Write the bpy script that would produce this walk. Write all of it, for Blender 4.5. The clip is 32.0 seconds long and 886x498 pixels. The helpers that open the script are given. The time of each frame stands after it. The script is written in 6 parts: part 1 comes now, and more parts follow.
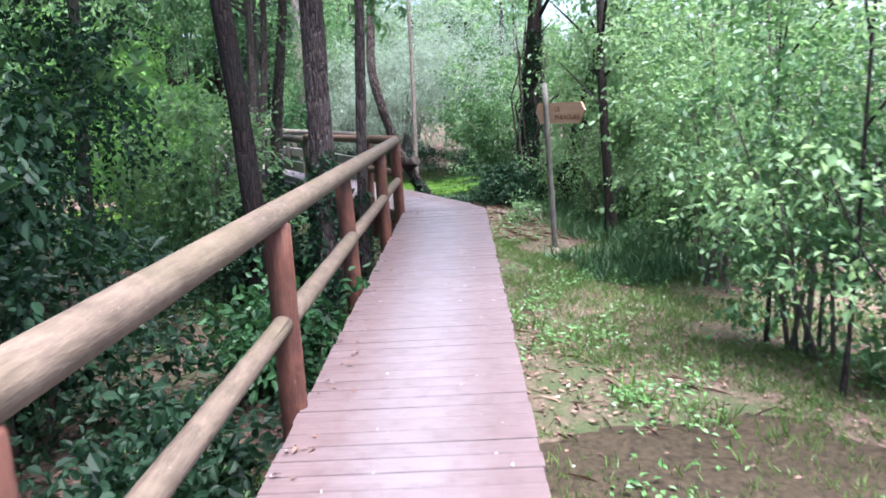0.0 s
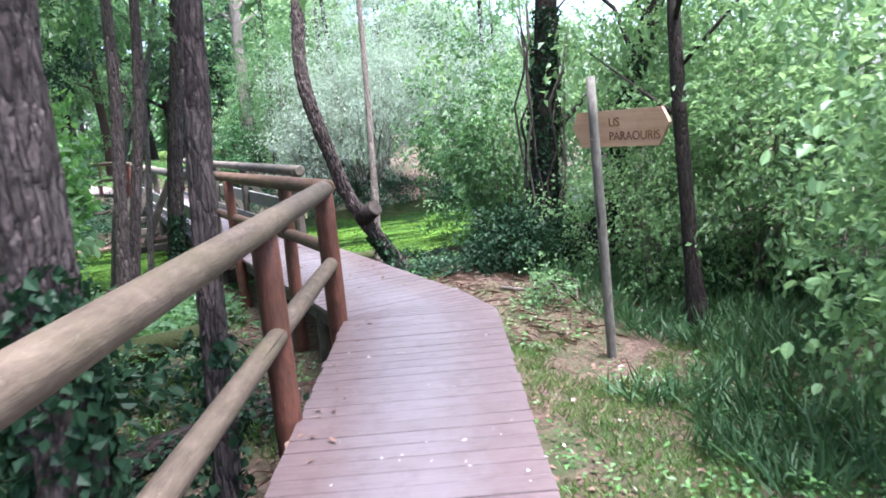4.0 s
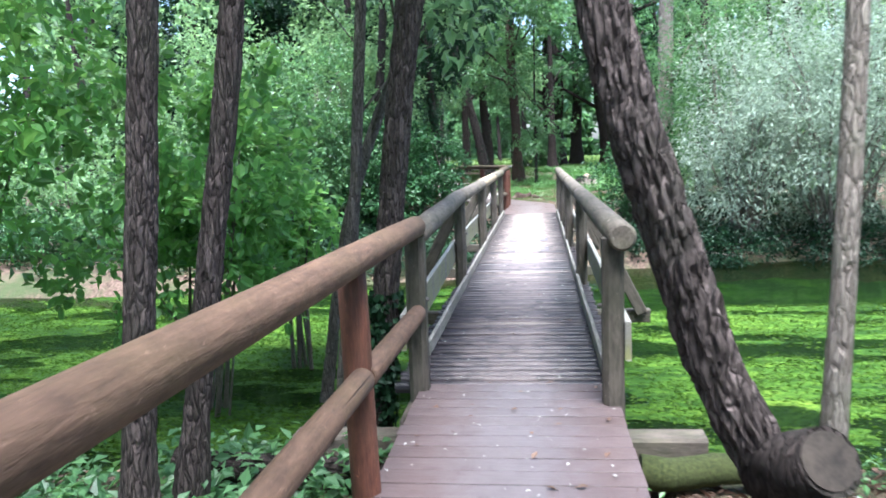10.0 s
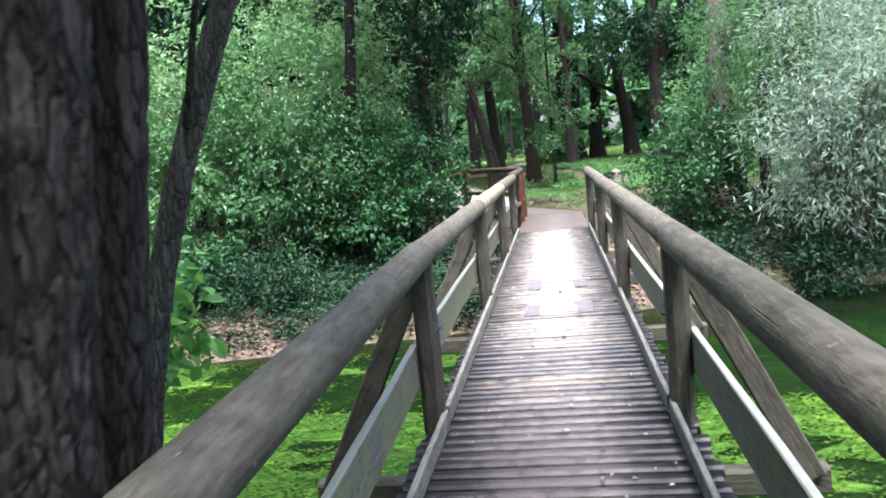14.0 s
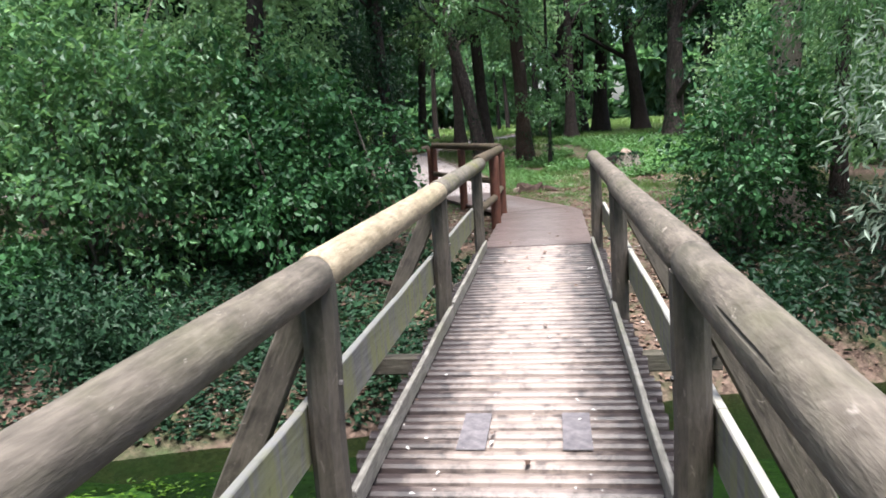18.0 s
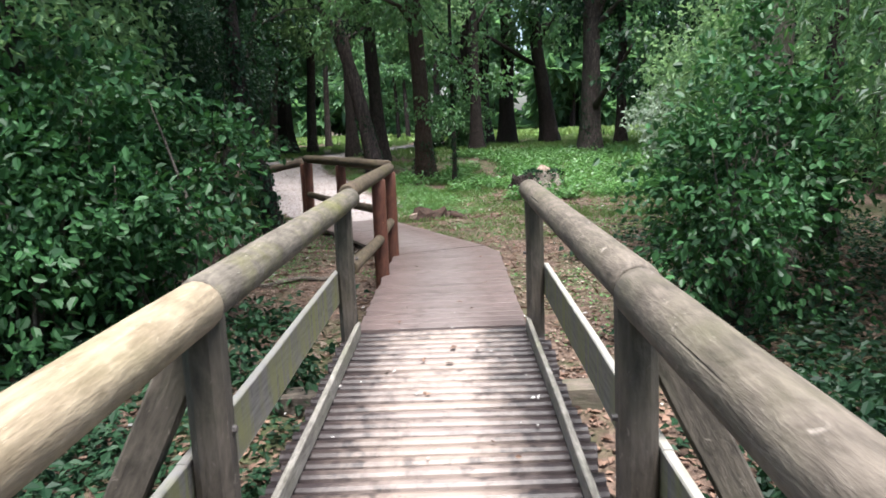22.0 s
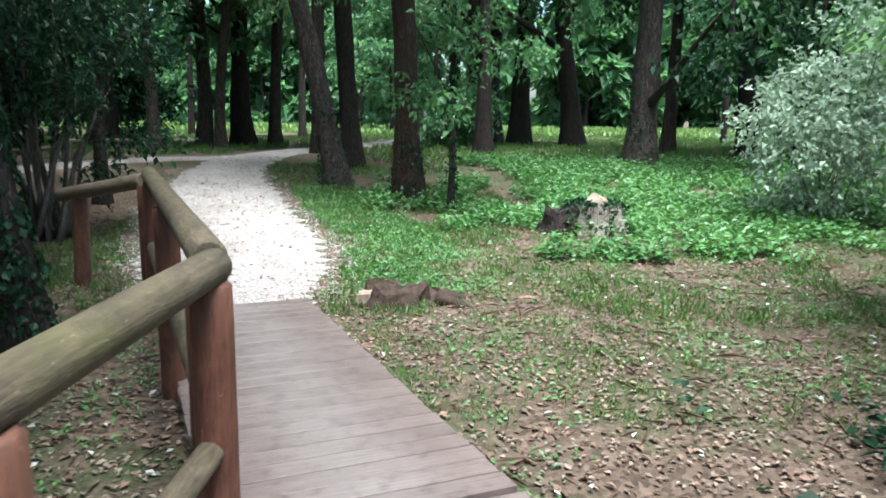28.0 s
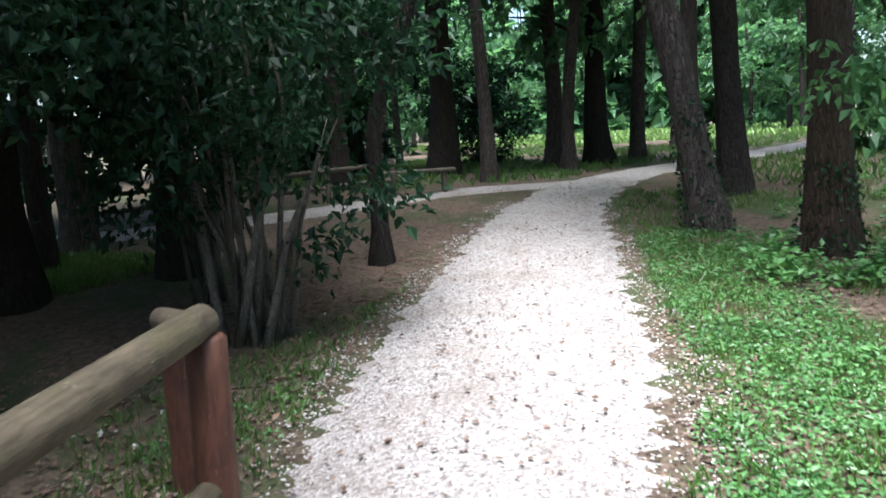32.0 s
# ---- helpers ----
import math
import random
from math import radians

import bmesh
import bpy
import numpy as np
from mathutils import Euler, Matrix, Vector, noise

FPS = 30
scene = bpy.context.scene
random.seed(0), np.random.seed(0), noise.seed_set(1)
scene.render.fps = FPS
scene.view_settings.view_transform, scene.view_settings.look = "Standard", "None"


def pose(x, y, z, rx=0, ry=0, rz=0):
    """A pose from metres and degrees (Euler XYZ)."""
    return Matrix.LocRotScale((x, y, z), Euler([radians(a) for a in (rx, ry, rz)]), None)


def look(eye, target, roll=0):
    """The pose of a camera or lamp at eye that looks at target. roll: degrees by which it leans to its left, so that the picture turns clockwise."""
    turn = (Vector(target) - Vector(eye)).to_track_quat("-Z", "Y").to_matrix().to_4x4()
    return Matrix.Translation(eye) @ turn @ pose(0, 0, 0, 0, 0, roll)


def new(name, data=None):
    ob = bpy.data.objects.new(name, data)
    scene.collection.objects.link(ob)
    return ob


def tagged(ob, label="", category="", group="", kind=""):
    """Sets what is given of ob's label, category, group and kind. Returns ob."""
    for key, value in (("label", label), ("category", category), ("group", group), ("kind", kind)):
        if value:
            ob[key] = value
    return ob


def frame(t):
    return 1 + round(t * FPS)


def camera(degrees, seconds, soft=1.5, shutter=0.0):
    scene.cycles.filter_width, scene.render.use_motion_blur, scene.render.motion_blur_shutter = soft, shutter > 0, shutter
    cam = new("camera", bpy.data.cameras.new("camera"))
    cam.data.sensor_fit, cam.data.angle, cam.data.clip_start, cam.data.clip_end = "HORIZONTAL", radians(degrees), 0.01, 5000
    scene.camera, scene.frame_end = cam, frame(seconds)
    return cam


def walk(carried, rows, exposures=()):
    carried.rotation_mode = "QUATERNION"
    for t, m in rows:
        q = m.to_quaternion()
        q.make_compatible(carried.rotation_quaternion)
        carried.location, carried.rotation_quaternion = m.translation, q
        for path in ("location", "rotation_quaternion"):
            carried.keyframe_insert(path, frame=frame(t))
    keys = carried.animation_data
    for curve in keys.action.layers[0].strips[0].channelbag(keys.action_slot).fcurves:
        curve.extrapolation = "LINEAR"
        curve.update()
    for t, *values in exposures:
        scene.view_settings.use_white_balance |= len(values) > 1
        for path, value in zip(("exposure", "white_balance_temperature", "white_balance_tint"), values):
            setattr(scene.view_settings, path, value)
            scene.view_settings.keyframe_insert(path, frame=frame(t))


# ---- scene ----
cam = camera(60.0, 32.0, 1.7, 0.4)

# exposure and white balance along the walk: the clip's camera is brightest under the dense trees at the start
EXPOSURES = [(0.0, 2.7, 5700, 21), (3.0, 2.98, 5700, 21), (6.0, 3.02, 5600, 16), (9.0, 2.82, 5550, 11), (13.0, 2.57, 5650, 8), (17.0, 2.05, 6050, 11), (20.0, 1.92, 6100, 11), (23.0, 1.97, 6150, 10), (27.0, 2.22, 5700, -2), (30.0, 2.05, 5700, 1), (31.0, 2.1, 5700, 3), (32.0, 2.22, 5700, 4)]
PATH = [
    (0, (-3.686, -15.87, 1.548), (-2.906, -14.068, 1.17), -3.4),
    (0.5, (-3.417, -15.246, 1.533), (-2.663, -13.434, 1.149), -2.2),
    (1, (-3.117, -14.714, 1.501), (-2.311, -12.913, 1.174), -4.0),
    (1.5, (-2.896, -14.122, 1.514), (-2.078, -12.354, 1.06), -5.5),
    (2, (-2.627, -13.561, 1.495), (-1.79, -11.779, 1.141), -5.2),
    (2.5, (-2.374, -12.926, 1.481), (-1.53, -11.156, 1.089), -5.6),
    (3, (-2.04, -12.371, 1.525), (-1.28, -10.551, 1.195), -5.7),
    (3.5, (-1.792, -11.796, 1.481), (-0.962, -10.005, 1.159), -5.6),
    (5.5, (-0.712, -9.24, 1.465), (0.11, -7.456, 1.087), -3.9),
    (6, (-0.472, -8.698, 1.453), (0.372, -6.918, 1.108), -5.7),
    (6.5, (-0.236, -8.155, 1.491), (0.567, -6.364, 1.107), -8.2),
    (7, (0.013, -7.63, 1.475), (0.768, -5.811, 1.126), -7.5),
    (7.5, (0.28, -7.152, 1.45), (1.005, -5.332, 1.048), -6.2),
    (8, (0.515, -6.685, 1.423), (1.187, -4.846, 1.016), -5.2),
    (8.5, (0.71, -6.174, 1.4), (1.204, -4.266, 1.059), -4.3),
    (9, (0.858, -5.641, 1.401), (1.157, -3.688, 1.091), -2.3),
    (9.5, (0.925, -5.108, 1.405), (0.837, -3.14, 1.062), -2.9),
    (10, (0.922, -4.555, 1.4), (0.669, -2.586, 1.155), -2.2),
    (10.5, (0.89, -3.97, 1.388), (0.564, -2.017, 1.104), -3.2),
    (11, (0.846, -3.387, 1.381), (0.543, -1.445, 1.014), -3.0),
    (11.5, (0.787, -2.834, 1.38), (0.52, -0.865, 1.147), -2.4),
    (12, (0.737, -2.298, 1.385), (0.479, -0.34, 1.067), -4.2),
    (12.5, (0.722, -1.782, 1.396), (0.472, 0.197, 1.261), -6.9),
    (13, (0.736, -1.285, 1.409), (0.631, 0.703, 1.211), -8.9),
    (13.5, (0.767, -0.813, 1.424), (0.636, 1.168, 1.177), -7.2),
    (14, (0.799, -0.318, 1.441), (0.496, 1.644, 1.2), -5.7),
    (14.5, (0.833, 0.205, 1.453), (0.546, 2.171, 1.219), -4.5),
    (16.5, (0.86, 2.377, 1.405), (0.622, 4.332, 1.055), -3.4),
    (17, (0.889, 3.085, 1.415), (0.604, 5.033, 1.06), -5.4),
    (17.5, (0.907, 3.706, 1.429), (0.65, 5.666, 1.127), -5.7),
    (18, (0.915, 4.222, 1.44), (0.619, 6.173, 1.112), -3.6),
    (18.5, (0.917, 4.657, 1.436), (0.589, 6.595, 1.071), -4.8),
    (19, (0.918, 5.049, 1.423), (0.495, 6.957, 0.997), -4.2),
    (19.5, (0.916, 5.446, 1.42), (0.517, 7.353, 0.966), -6.0),
    (20, (0.906, 5.866, 1.43), (0.762, 7.828, 1.071), -2.1),
    (20.5, (0.883, 6.288, 1.438), (0.76, 8.27, 1.202), -1.9),
    (21, (0.856, 6.685, 1.433), (0.727, 8.662, 1.156), -2.9),
    (21.5, (0.838, 7.073, 1.429), (0.717, 9.049, 1.148), -3.6),
    (22, (0.83, 7.509, 1.432), (0.79, 9.482, 1.11), -2.2),
    (22.5, (0.826, 8.014, 1.438), (0.639, 9.977, 1.104), -0.7),
    (23, (0.817, 8.549, 1.448), (0.68, 10.514, 1.099), -0.3),
    (23.5, (0.805, 9.069, 1.457), (0.63, 11.039, 1.158), 0.5),
    (24, (0.8, 9.531, 1.46), (0.651, 11.508, 1.193), 0.2),
    (24.5, (0.81, 9.925, 1.453), (0.689, 11.9, 1.167), 0.7),
    (26.5, (0.814, 12.327, 1.431), (0.65, 14.294, 1.111), 1.2),
    (27, (0.819, 12.787, 1.436), (0.665, 14.766, 1.196), 1.1),
    (27.5, (0.836, 13.253, 1.441), (0.707, 15.237, 1.217), 3.0),
    (28, (0.855, 13.739, 1.451), (0.828, 15.71, 1.108), 0.8),
    (28.5, (0.87, 14.245, 1.47), (0.741, 16.206, 1.101), 0.6),
    (29, (0.876, 14.765, 1.495), (0.89, 16.735, 1.147), -1.2),
    (29.5, (0.878, 15.297, 1.524), (0.839, 17.274, 1.226), -0.2),
    (30, (0.823, 15.968, 1.506), (0.71, 17.946, 1.229), -0.6),
    (30.5, (0.697, 16.608, 1.499), (0.076, 18.485, 1.198), -1.5),
    (31, (0.599, 17.041, 1.474), (-0.203, 18.843, 1.141), -1.2),
    (31.5, (0.5, 17.5, 1.502), (-0.414, 19.245, 1.155), -2.1),
    (32, (0.379, 17.928, 1.538), (-0.581, 19.656, 1.232), -3.6),
]
walk(cam, [(t, look(eye, target, roll)) for t, eye, target, roll in PATH], EXPOSURES)

# ---- light: soft daylight through a high canopy ----
SUN_AZ, SUN_EL = radians(160), radians(73)
world = bpy.data.worlds.new("sky")
scene.world = world
world.use_nodes = True
wn = world.node_tree.nodes
sky = wn.new("ShaderNodeTexSky")
sky.sky_type, sky.sun_disc = "NISHITA", False
sky.sun_elevation, sky.sun_rotation = SUN_EL, SUN_AZ
sky.dust_density, sky.air_density = 3.0, 1.0
world.node_tree.links.new(sky.outputs[0], wn["Background"].inputs[0])
wn["Background"].inputs[1].default_value = 0.085
sun = new("sun", bpy.data.lights.new("sun", "SUN"))
sun.data.energy, sun.data.angle, sun.data.color = 3.8, radians(32), (1.0, 0.96, 0.9)
to_sun = Vector((math.sin(SUN_AZ) * math.cos(SUN_EL), math.cos(SUN_AZ) * math.cos(SUN_EL), math.sin(SUN_EL)))
sun.matrix_world = look(to_sun * 60, (0, 0, 0))


# ---- materials ----
class Mat:
    """A node material with short ways to wire textures."""

    def __init__(self, name, rough=0.7, spec=0.4):
        self.m = bpy.data.materials.new(name)
        self.m.use_nodes = True
        self.t = self.m.node_tree
        self.b = self.t.nodes["Principled BSDF"]
        self.b.inputs["Roughness"].default_value = rough
        self.b.inputs["Specular IOR Level"].default_value = spec
        self.co = self.t.nodes.new("ShaderNodeTexCoord")

    def n(self, kind, **kw):
        node = self.t.nodes.new(kind)
        for k, v in kw.items():
            node.inputs[k.replace("_", " ")].default_value = v
        return node

    def l(self, a, b):
        self.t.links.new(a, b)

    def coords(self, scale=(1, 1, 1), source="Object"):
        mp = self.n("ShaderNodeMapping")
        mp.inputs["Scale"].default_value = scale
        self.l(self.co.outputs[source], mp.inputs[0])
        return mp.outputs[0]

    def noise(self, scale, detail=4.0, rough=0.6, stretch=(1, 1, 1), distort=0.0, source="Object"):
        t = self.n("ShaderNodeTexNoise", Scale=scale, Detail=detail, Roughness=rough, Distortion=distort)
        self.l(self.coords(stretch, source), t.inputs["Vector"])
        return t.outputs[0]

    def ramp(self, fac, *stops):
        r = self.n("ShaderNodeValToRGB")
        e = r.color_ramp.elements
        while len(e) < len(stops):
            e.new(0.5)
        for el, (p, c) in zip(e, stops):
            el.position, el.color = p, (*c, 1)
        self.l(fac, r.inputs[0])
        return r.outputs[0]

    def mix(self, fac, a, b, blend="MIX"):
        x = self.t.nodes.new("ShaderNodeMix")
        x.data_type, x.blend_type = "RGBA", blend
        for val, sock in ((fac, x.inputs[0]), (a, x.inputs[6]), (b, x.inputs[7])):
            if isinstance(val, (int, float)):
                sock.default_value = val
            elif isinstance(val, tuple):
                sock.default_value = (*val, 1)
            else:
                self.l(val, sock)
        return x.outputs[2]

    def math(self, op, a, b=0.0):
        x = self.t.nodes.new("ShaderNodeMath")
        x.operation = op
        for val, sock in ((a, x.inputs[0]), (b, x.inputs[1])):
            if isinstance(val, (int, float)):
                sock.default_value = val
            else:
                self.l(val, sock)
        return x.outputs[0]

    def random(self):
        return self.t.nodes.new("ShaderNodeObjectInfo").outputs["Random"]

    def island(self):
        return self.t.nodes.new("ShaderNodeNewGeometry").outputs["Random Per Island"]

    def color(self, c):
        self.l(c, self.b.inputs["Base Color"])
        return self

    def bump(self, height, strength=0.5, dist=0.01):
        bm = self.n("ShaderNodeBump", Strength=strength, Distance=dist)
        self.l(height, bm.inputs["Height"])
        self.l(bm.outputs[0], self.b.inputs["Normal"])
        return self

    def rough(self, fac, lo, hi):
        mr = self.n("ShaderNodeMapRange", To_Min=lo, To_Max=hi)
        self.l(fac, mr.inputs[0])
        self.l(mr.outputs[0], self.b.inputs["Roughness"])
        return self


def leaf_mat(name, dark, light, through_col, share=0.35, rough=0.45, spec=0.45):
    """Leaves: colour varies leaf by leaf, and daylight shines through the blades."""
    k = Mat(name, rough, spec)
    rnd = k.island()
    mid = tuple((a + b) / 2 for a, b in zip(dark, light))
    shade = k.noise(1.3, 3, 0.6)
    both = k.math("ADD", k.math("MULTIPLY", rnd, 0.55), k.math("MULTIPLY", k.math("SUBTRACT", shade, 0.28), 1.0))
    k.color(k.ramp(both, (0.05, dark), (0.5, mid), (0.85, light)))
    tr = k.n("ShaderNodeBsdfTranslucent")
    k.l(k.ramp(rnd, (0.0, tuple(v * 0.6 for v in through_col)), (1.0, through_col)), tr.inputs[0])
    mx = k.n("ShaderNodeMixShader", Fac=share)
    k.l(k.b.outputs[0], mx.inputs[1])
    k.l(tr.outputs[0], mx.inputs[2])
    k.l(mx.outputs[0], k.t.nodes["Material Output"].inputs[0])
    return k.m


def bark_mat(name, dark, light, lichen, scale=1.0):
    """Upright bark plates of mixed tone parted by soft dark furrows."""
    k = Mat(name, 0.92, 0.15)
    warp = k.n("ShaderNodeTexNoise", Scale=14.0 * scale, Detail=4.0)
    k.l(k.coords((1, 1, 0.4)), warp.inputs["Vector"])
    add = k.n("ShaderNodeVectorMath")
    add.operation = "MULTIPLY_ADD"
    k.l(warp.outputs[1], add.inputs[0])
    add.inputs[1].default_value = (0.05 / scale, 0.05 / scale, 0.03 / scale)
    k.l(k.coords((1, 1, 0.16)), add.inputs[2])
    furrow = k.n("ShaderNodeTexVoronoi", Scale=34.0 * scale)
    furrow.feature = "DISTANCE_TO_EDGE"
    k.l(add.outputs[0], furrow.inputs["Vector"])
    plate = k.n("ShaderNodeTexVoronoi", Scale=34.0 * scale)
    k.l(add.outputs[0], plate.inputs["Vector"])
    tone = k.n("ShaderNodeSeparateColor")
    k.l(plate.outputs["Color"], tone.inputs[0])
    fine = k.noise(75 * scale, 6, 0.75, (1, 1, 0.28))
    big = k.noise(2.3, 4, 0.65)
    crack = k.math("MINIMUM", k.math("MULTIPLY", k.math("ADD", furrow.outputs["Distance"], k.math("MULTIPLY", fine, 0.06)), 4.5), 1.0)
    mid = tuple(p * 0.6 + q * 0.4 for p, q in zip(dark, light))
    c = k.mix(tone.outputs[0], mid, light)
    c = k.mix(k.ramp(fine, (0.35, (0.75, 0.75, 0.75)), (0.65, (0, 0, 0))), c, dark)
    c = k.mix(k.ramp(crack, (0.1, (0.85, 0.85, 0.85)), (0.55, (0, 0, 0))), c, tuple(p * 0.5 for p in dark))
    c = k.mix(k.ramp(big, (0.5, (0, 0, 0)), (0.72, (0.55, 0.55, 0.55))), c, lichen)
    k.color(c)
    k.bump(k.math("ADD", crack, k.math("MULTIPLY", fine, 0.6)), 0.9, 0.014)
    return k.m


def timber_mat(name, a, b, algae, wear, rough=0.75, grain=(1, 1, 0.14), amount=0.6, spec=0.35):
    """Round or squared timber, its grain along local z: soft mottling, fine grain, algae, lichen flecks and thin drying cracks."""
    k = Mat(name, rough, spec)
    g = k.noise(60, 5, 0.6, grain, 0.3)
    mottle = k.noise(9, 6, 0.7, (1, 1, 0.55), 0.4)
    patch = k.noise(2.6, 5, 0.65, (1, 1, 0.6))
    crack = k.noise(20, 2, 0.4, (1, 1, 0.02), 0.2)
    fleck = k.noise(34, 4, 0.75, (1, 1, 0.6), 0.8)
    tone = k.math("ADD", k.math("MULTIPLY", g, 0.45), k.math("MULTIPLY", mottle, 0.55))
    c = k.ramp(tone, (0.36, tuple(v * 0.75 for v in a)), (0.62, tuple(v * 1.1 for v in b)))
    c = k.mix(k.ramp(patch, (0.46, (0, 0, 0)), (0.7, (amount, amount, amount))), c, algae)
    c = k.mix(k.ramp(mottle, (0.56, (0, 0, 0)), (0.75, (0.3, 0.3, 0.3))), c, wear)
    c = k.mix(k.ramp(fleck, (0.635, (0, 0, 0)), (0.7, (0.75, 0.75, 0.75))), c, tuple(min(0.75, v * 1.5) for v in wear))
    dark = k.ramp(crack, (0.24, (0.85, 0.85, 0.85)), (0.27, (0, 0, 0)))
    c = k.mix(dark, c, tuple(v * 0.3 for v in a))
    c = k.mix(0.3, c, k.ramp(k.random(), (0, (0.6, 0.58, 0.56)), (1, (1, 1, 1))), "MULTIPLY")
    k.color(c)
    h = k.math("SUBTRACT", k.math("ADD", k.math("MULTIPLY", g, 0.5), mottle), k.math("MULTIPLY", dark, 0.9))
    k.bump(h, 0.9, 0.008)
    k.rough(patch, rough - 0.12, rough + 0.15)
    return k.m


def board_mat(name, a, b, algae, rim):
    """Weathered side boards: grey wood, green-yellow algae run down the face in streaks, pale worn edges; width along local y."""
    k = Mat(name, 0.78, 0.3)
    g = k.noise(50, 5, 0.65, (1, 1, 0.08), 0.3)
    streak = k.noise(13, 4, 0.65, (1, 0.12, 1), 0.3)
    patch = k.noise(1.7, 4, 0.6, (1, 0.5, 1))
    c = k.ramp(g, (0.28, a), (0.7, b))
    green = k.math("MULTIPLY", k.ramp(streak, (0.4, (0, 0, 0)), (0.55, (1, 1, 1))), k.ramp(patch, (0.36, (0.15, 0.15, 0.15)), (0.55, (0.95, 0.95, 0.95))))
    c = k.mix(green, c, algae)
    c = k.mix(k.ramp(k.noise(16, 4, 0.7), (0.6, (0, 0, 0)), (0.74, (0.7, 0.7, 0.7))), c, tuple(v * 0.25 for v in a))
    sep = k.n("ShaderNodeSeparateXYZ")
    k.l(k.co.outputs["Object"], sep.inputs[0])
    edge = k.math("ADD", k.math("ABSOLUTE", sep.outputs[1]), k.math("MULTIPLY", g, 0.02))
    c = k.mix(k.ramp(edge, (0.108, (0, 0, 0)), (0.118, (0.7, 0.7, 0.7))), c, rim)
    k.color(c)
    k.bump(k.math("ADD", g, streak), 0.6, 0.005)
    return k.m


def plank_mat(name, a, b, dirt, lines, rough, across, patchy=0.25):
    """Boards with the grain along local x; across: how the trodden middle differs from the ends."""
    k = Mat(name, rough, 0.32)
    rnd = k.random()
    g = k.noise(lines, 5, 0.65, (0.04, 1, 1), 0.3)
    shift = k.n("ShaderNodeCombineXYZ")
    k.l(k.math("MULTIPLY", rnd, 37.0), shift.inputs[0])
    k.l(k.math("MULTIPLY", rnd, 91.0), shift.inputs[1])
    own = k.n("ShaderNodeVectorMath")
    k.l(k.co.outputs["Object"], own.inputs[0])
    k.l(shift.outputs[0], own.inputs[1])
    texs = []
    for sc, det in ((9.0, 5.0), (2.2, 4.0)):
        tex = k.n("ShaderNodeTexNoise", Scale=sc, Detail=det, Roughness=0.65)
        k.l(own.outputs[0], tex.inputs["Vector"])
        texs.append(tex.outputs[0])
    blot, stain = texs
    c = k.ramp(g, (0.25, a), (0.75, b))
    c = k.mix(k.ramp(k.math("ADD", k.math("MULTIPLY", stain, 0.7), k.math("MULTIPLY", rnd, 0.3)), (0.4, (0, 0, 0)), (0.72, (0.7, 0.7, 0.7))), c, dirt)
    c = k.mix(k.ramp(blot, (0.52, (0, 0, 0)), (0.66, (patchy, patchy, patchy))), c, tuple(v * 0.5 for v in dirt))
    sep = k.n("ShaderNodeSeparateXYZ")
    k.l(k.co.outputs["Generated"], sep.inputs[0])
    mid = k.math("ABSOLUTE", k.math("SUBTRACT", sep.outputs[0], 0.5))
    worn = k.math("ADD", mid, k.math("MULTIPLY", k.math("SUBTRACT", blot, 0.5), 0.45))
    c = k.mix(k.ramp(worn, (0.1, (0, 0, 0)), (0.34, (1, 1, 1))), c, across, "MULTIPLY")
    c = k.mix(0.35, c, k.ramp(rnd, (0, (0.5, 0.47, 0.47)), (1, (1, 1, 1))), "MULTIPLY")
    k.color(c)
    k.bump(g, 0.6, 0.004)
    k.rough(k.math("ADD", k.math("MULTIPLY", blot, 0.6), k.math("MULTIPLY", stain, 0.4)), rough - 0.14, rough + 0.16)
    return k.m


M_BARK = bark_mat("furrowed_bark", (0.016, 0.012, 0.011), (0.15, 0.118, 0.11), (0.06, 0.058, 0.045))
M_BARK_DARK = bark_mat("dark_bark", (0.013, 0.01, 0.009), (0.06, 0.046, 0.042), (0.034, 0.036, 0.028))
M_BARK_RED = bark_mat("reddish_bark", (0.0279, 0.01836, 0.0144), (0.0868, 0.0578, 0.04464), (0.0496, 0.0544, 0.036))
M_BARK_PALE = bark_mat("pale_bark", (0.16, 0.13, 0.11), (0.36, 0.31, 0.27), (0.2, 0.21, 0.15), 1.6)
M_BARK_GREY = bark_mat("grey_bark", (0.045, 0.038, 0.035), (0.25, 0.215, 0.2), (0.13, 0.13, 0.105), 1.2)
M_TWIG = bark_mat("twig_bark", (0.1, 0.085, 0.07), (0.26, 0.22, 0.19), (0.2, 0.2, 0.15), 2.0)
# foliage shade is put into the colour: the greens' dark ends are set deep
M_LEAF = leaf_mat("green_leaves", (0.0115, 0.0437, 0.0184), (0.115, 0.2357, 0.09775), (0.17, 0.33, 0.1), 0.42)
# light green also where crowns are backlit: that glow is put into the colour
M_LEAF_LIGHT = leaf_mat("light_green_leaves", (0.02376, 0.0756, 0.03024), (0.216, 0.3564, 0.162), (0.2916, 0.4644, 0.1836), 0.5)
M_LEAF_HAZEL = leaf_mat("hazel_leaves", (0.01348, 0.07355, 0.01573), (0.1685, 0.3678, 0.09438), (0.337, 0.6129, 0.1416), 0.48, 0.42)
# near-black greens: deep shade under trees and bushes is put into the colour
M_LEAF_SHADED = leaf_mat("shaded_dark_green_leaves", (0.0036, 0.0144, 0.0078), (0.0204, 0.051, 0.024), (0.03, 0.09, 0.02625), 0.25, 0.5, 0.2)
M_LEAF_ELDER = leaf_mat("elder_leaves", (0.00425, 0.0216, 0.0085), (0.05525, 0.1485, 0.051), (0.0595, 0.162, 0.03825), 0.28, 0.48, 0.28)
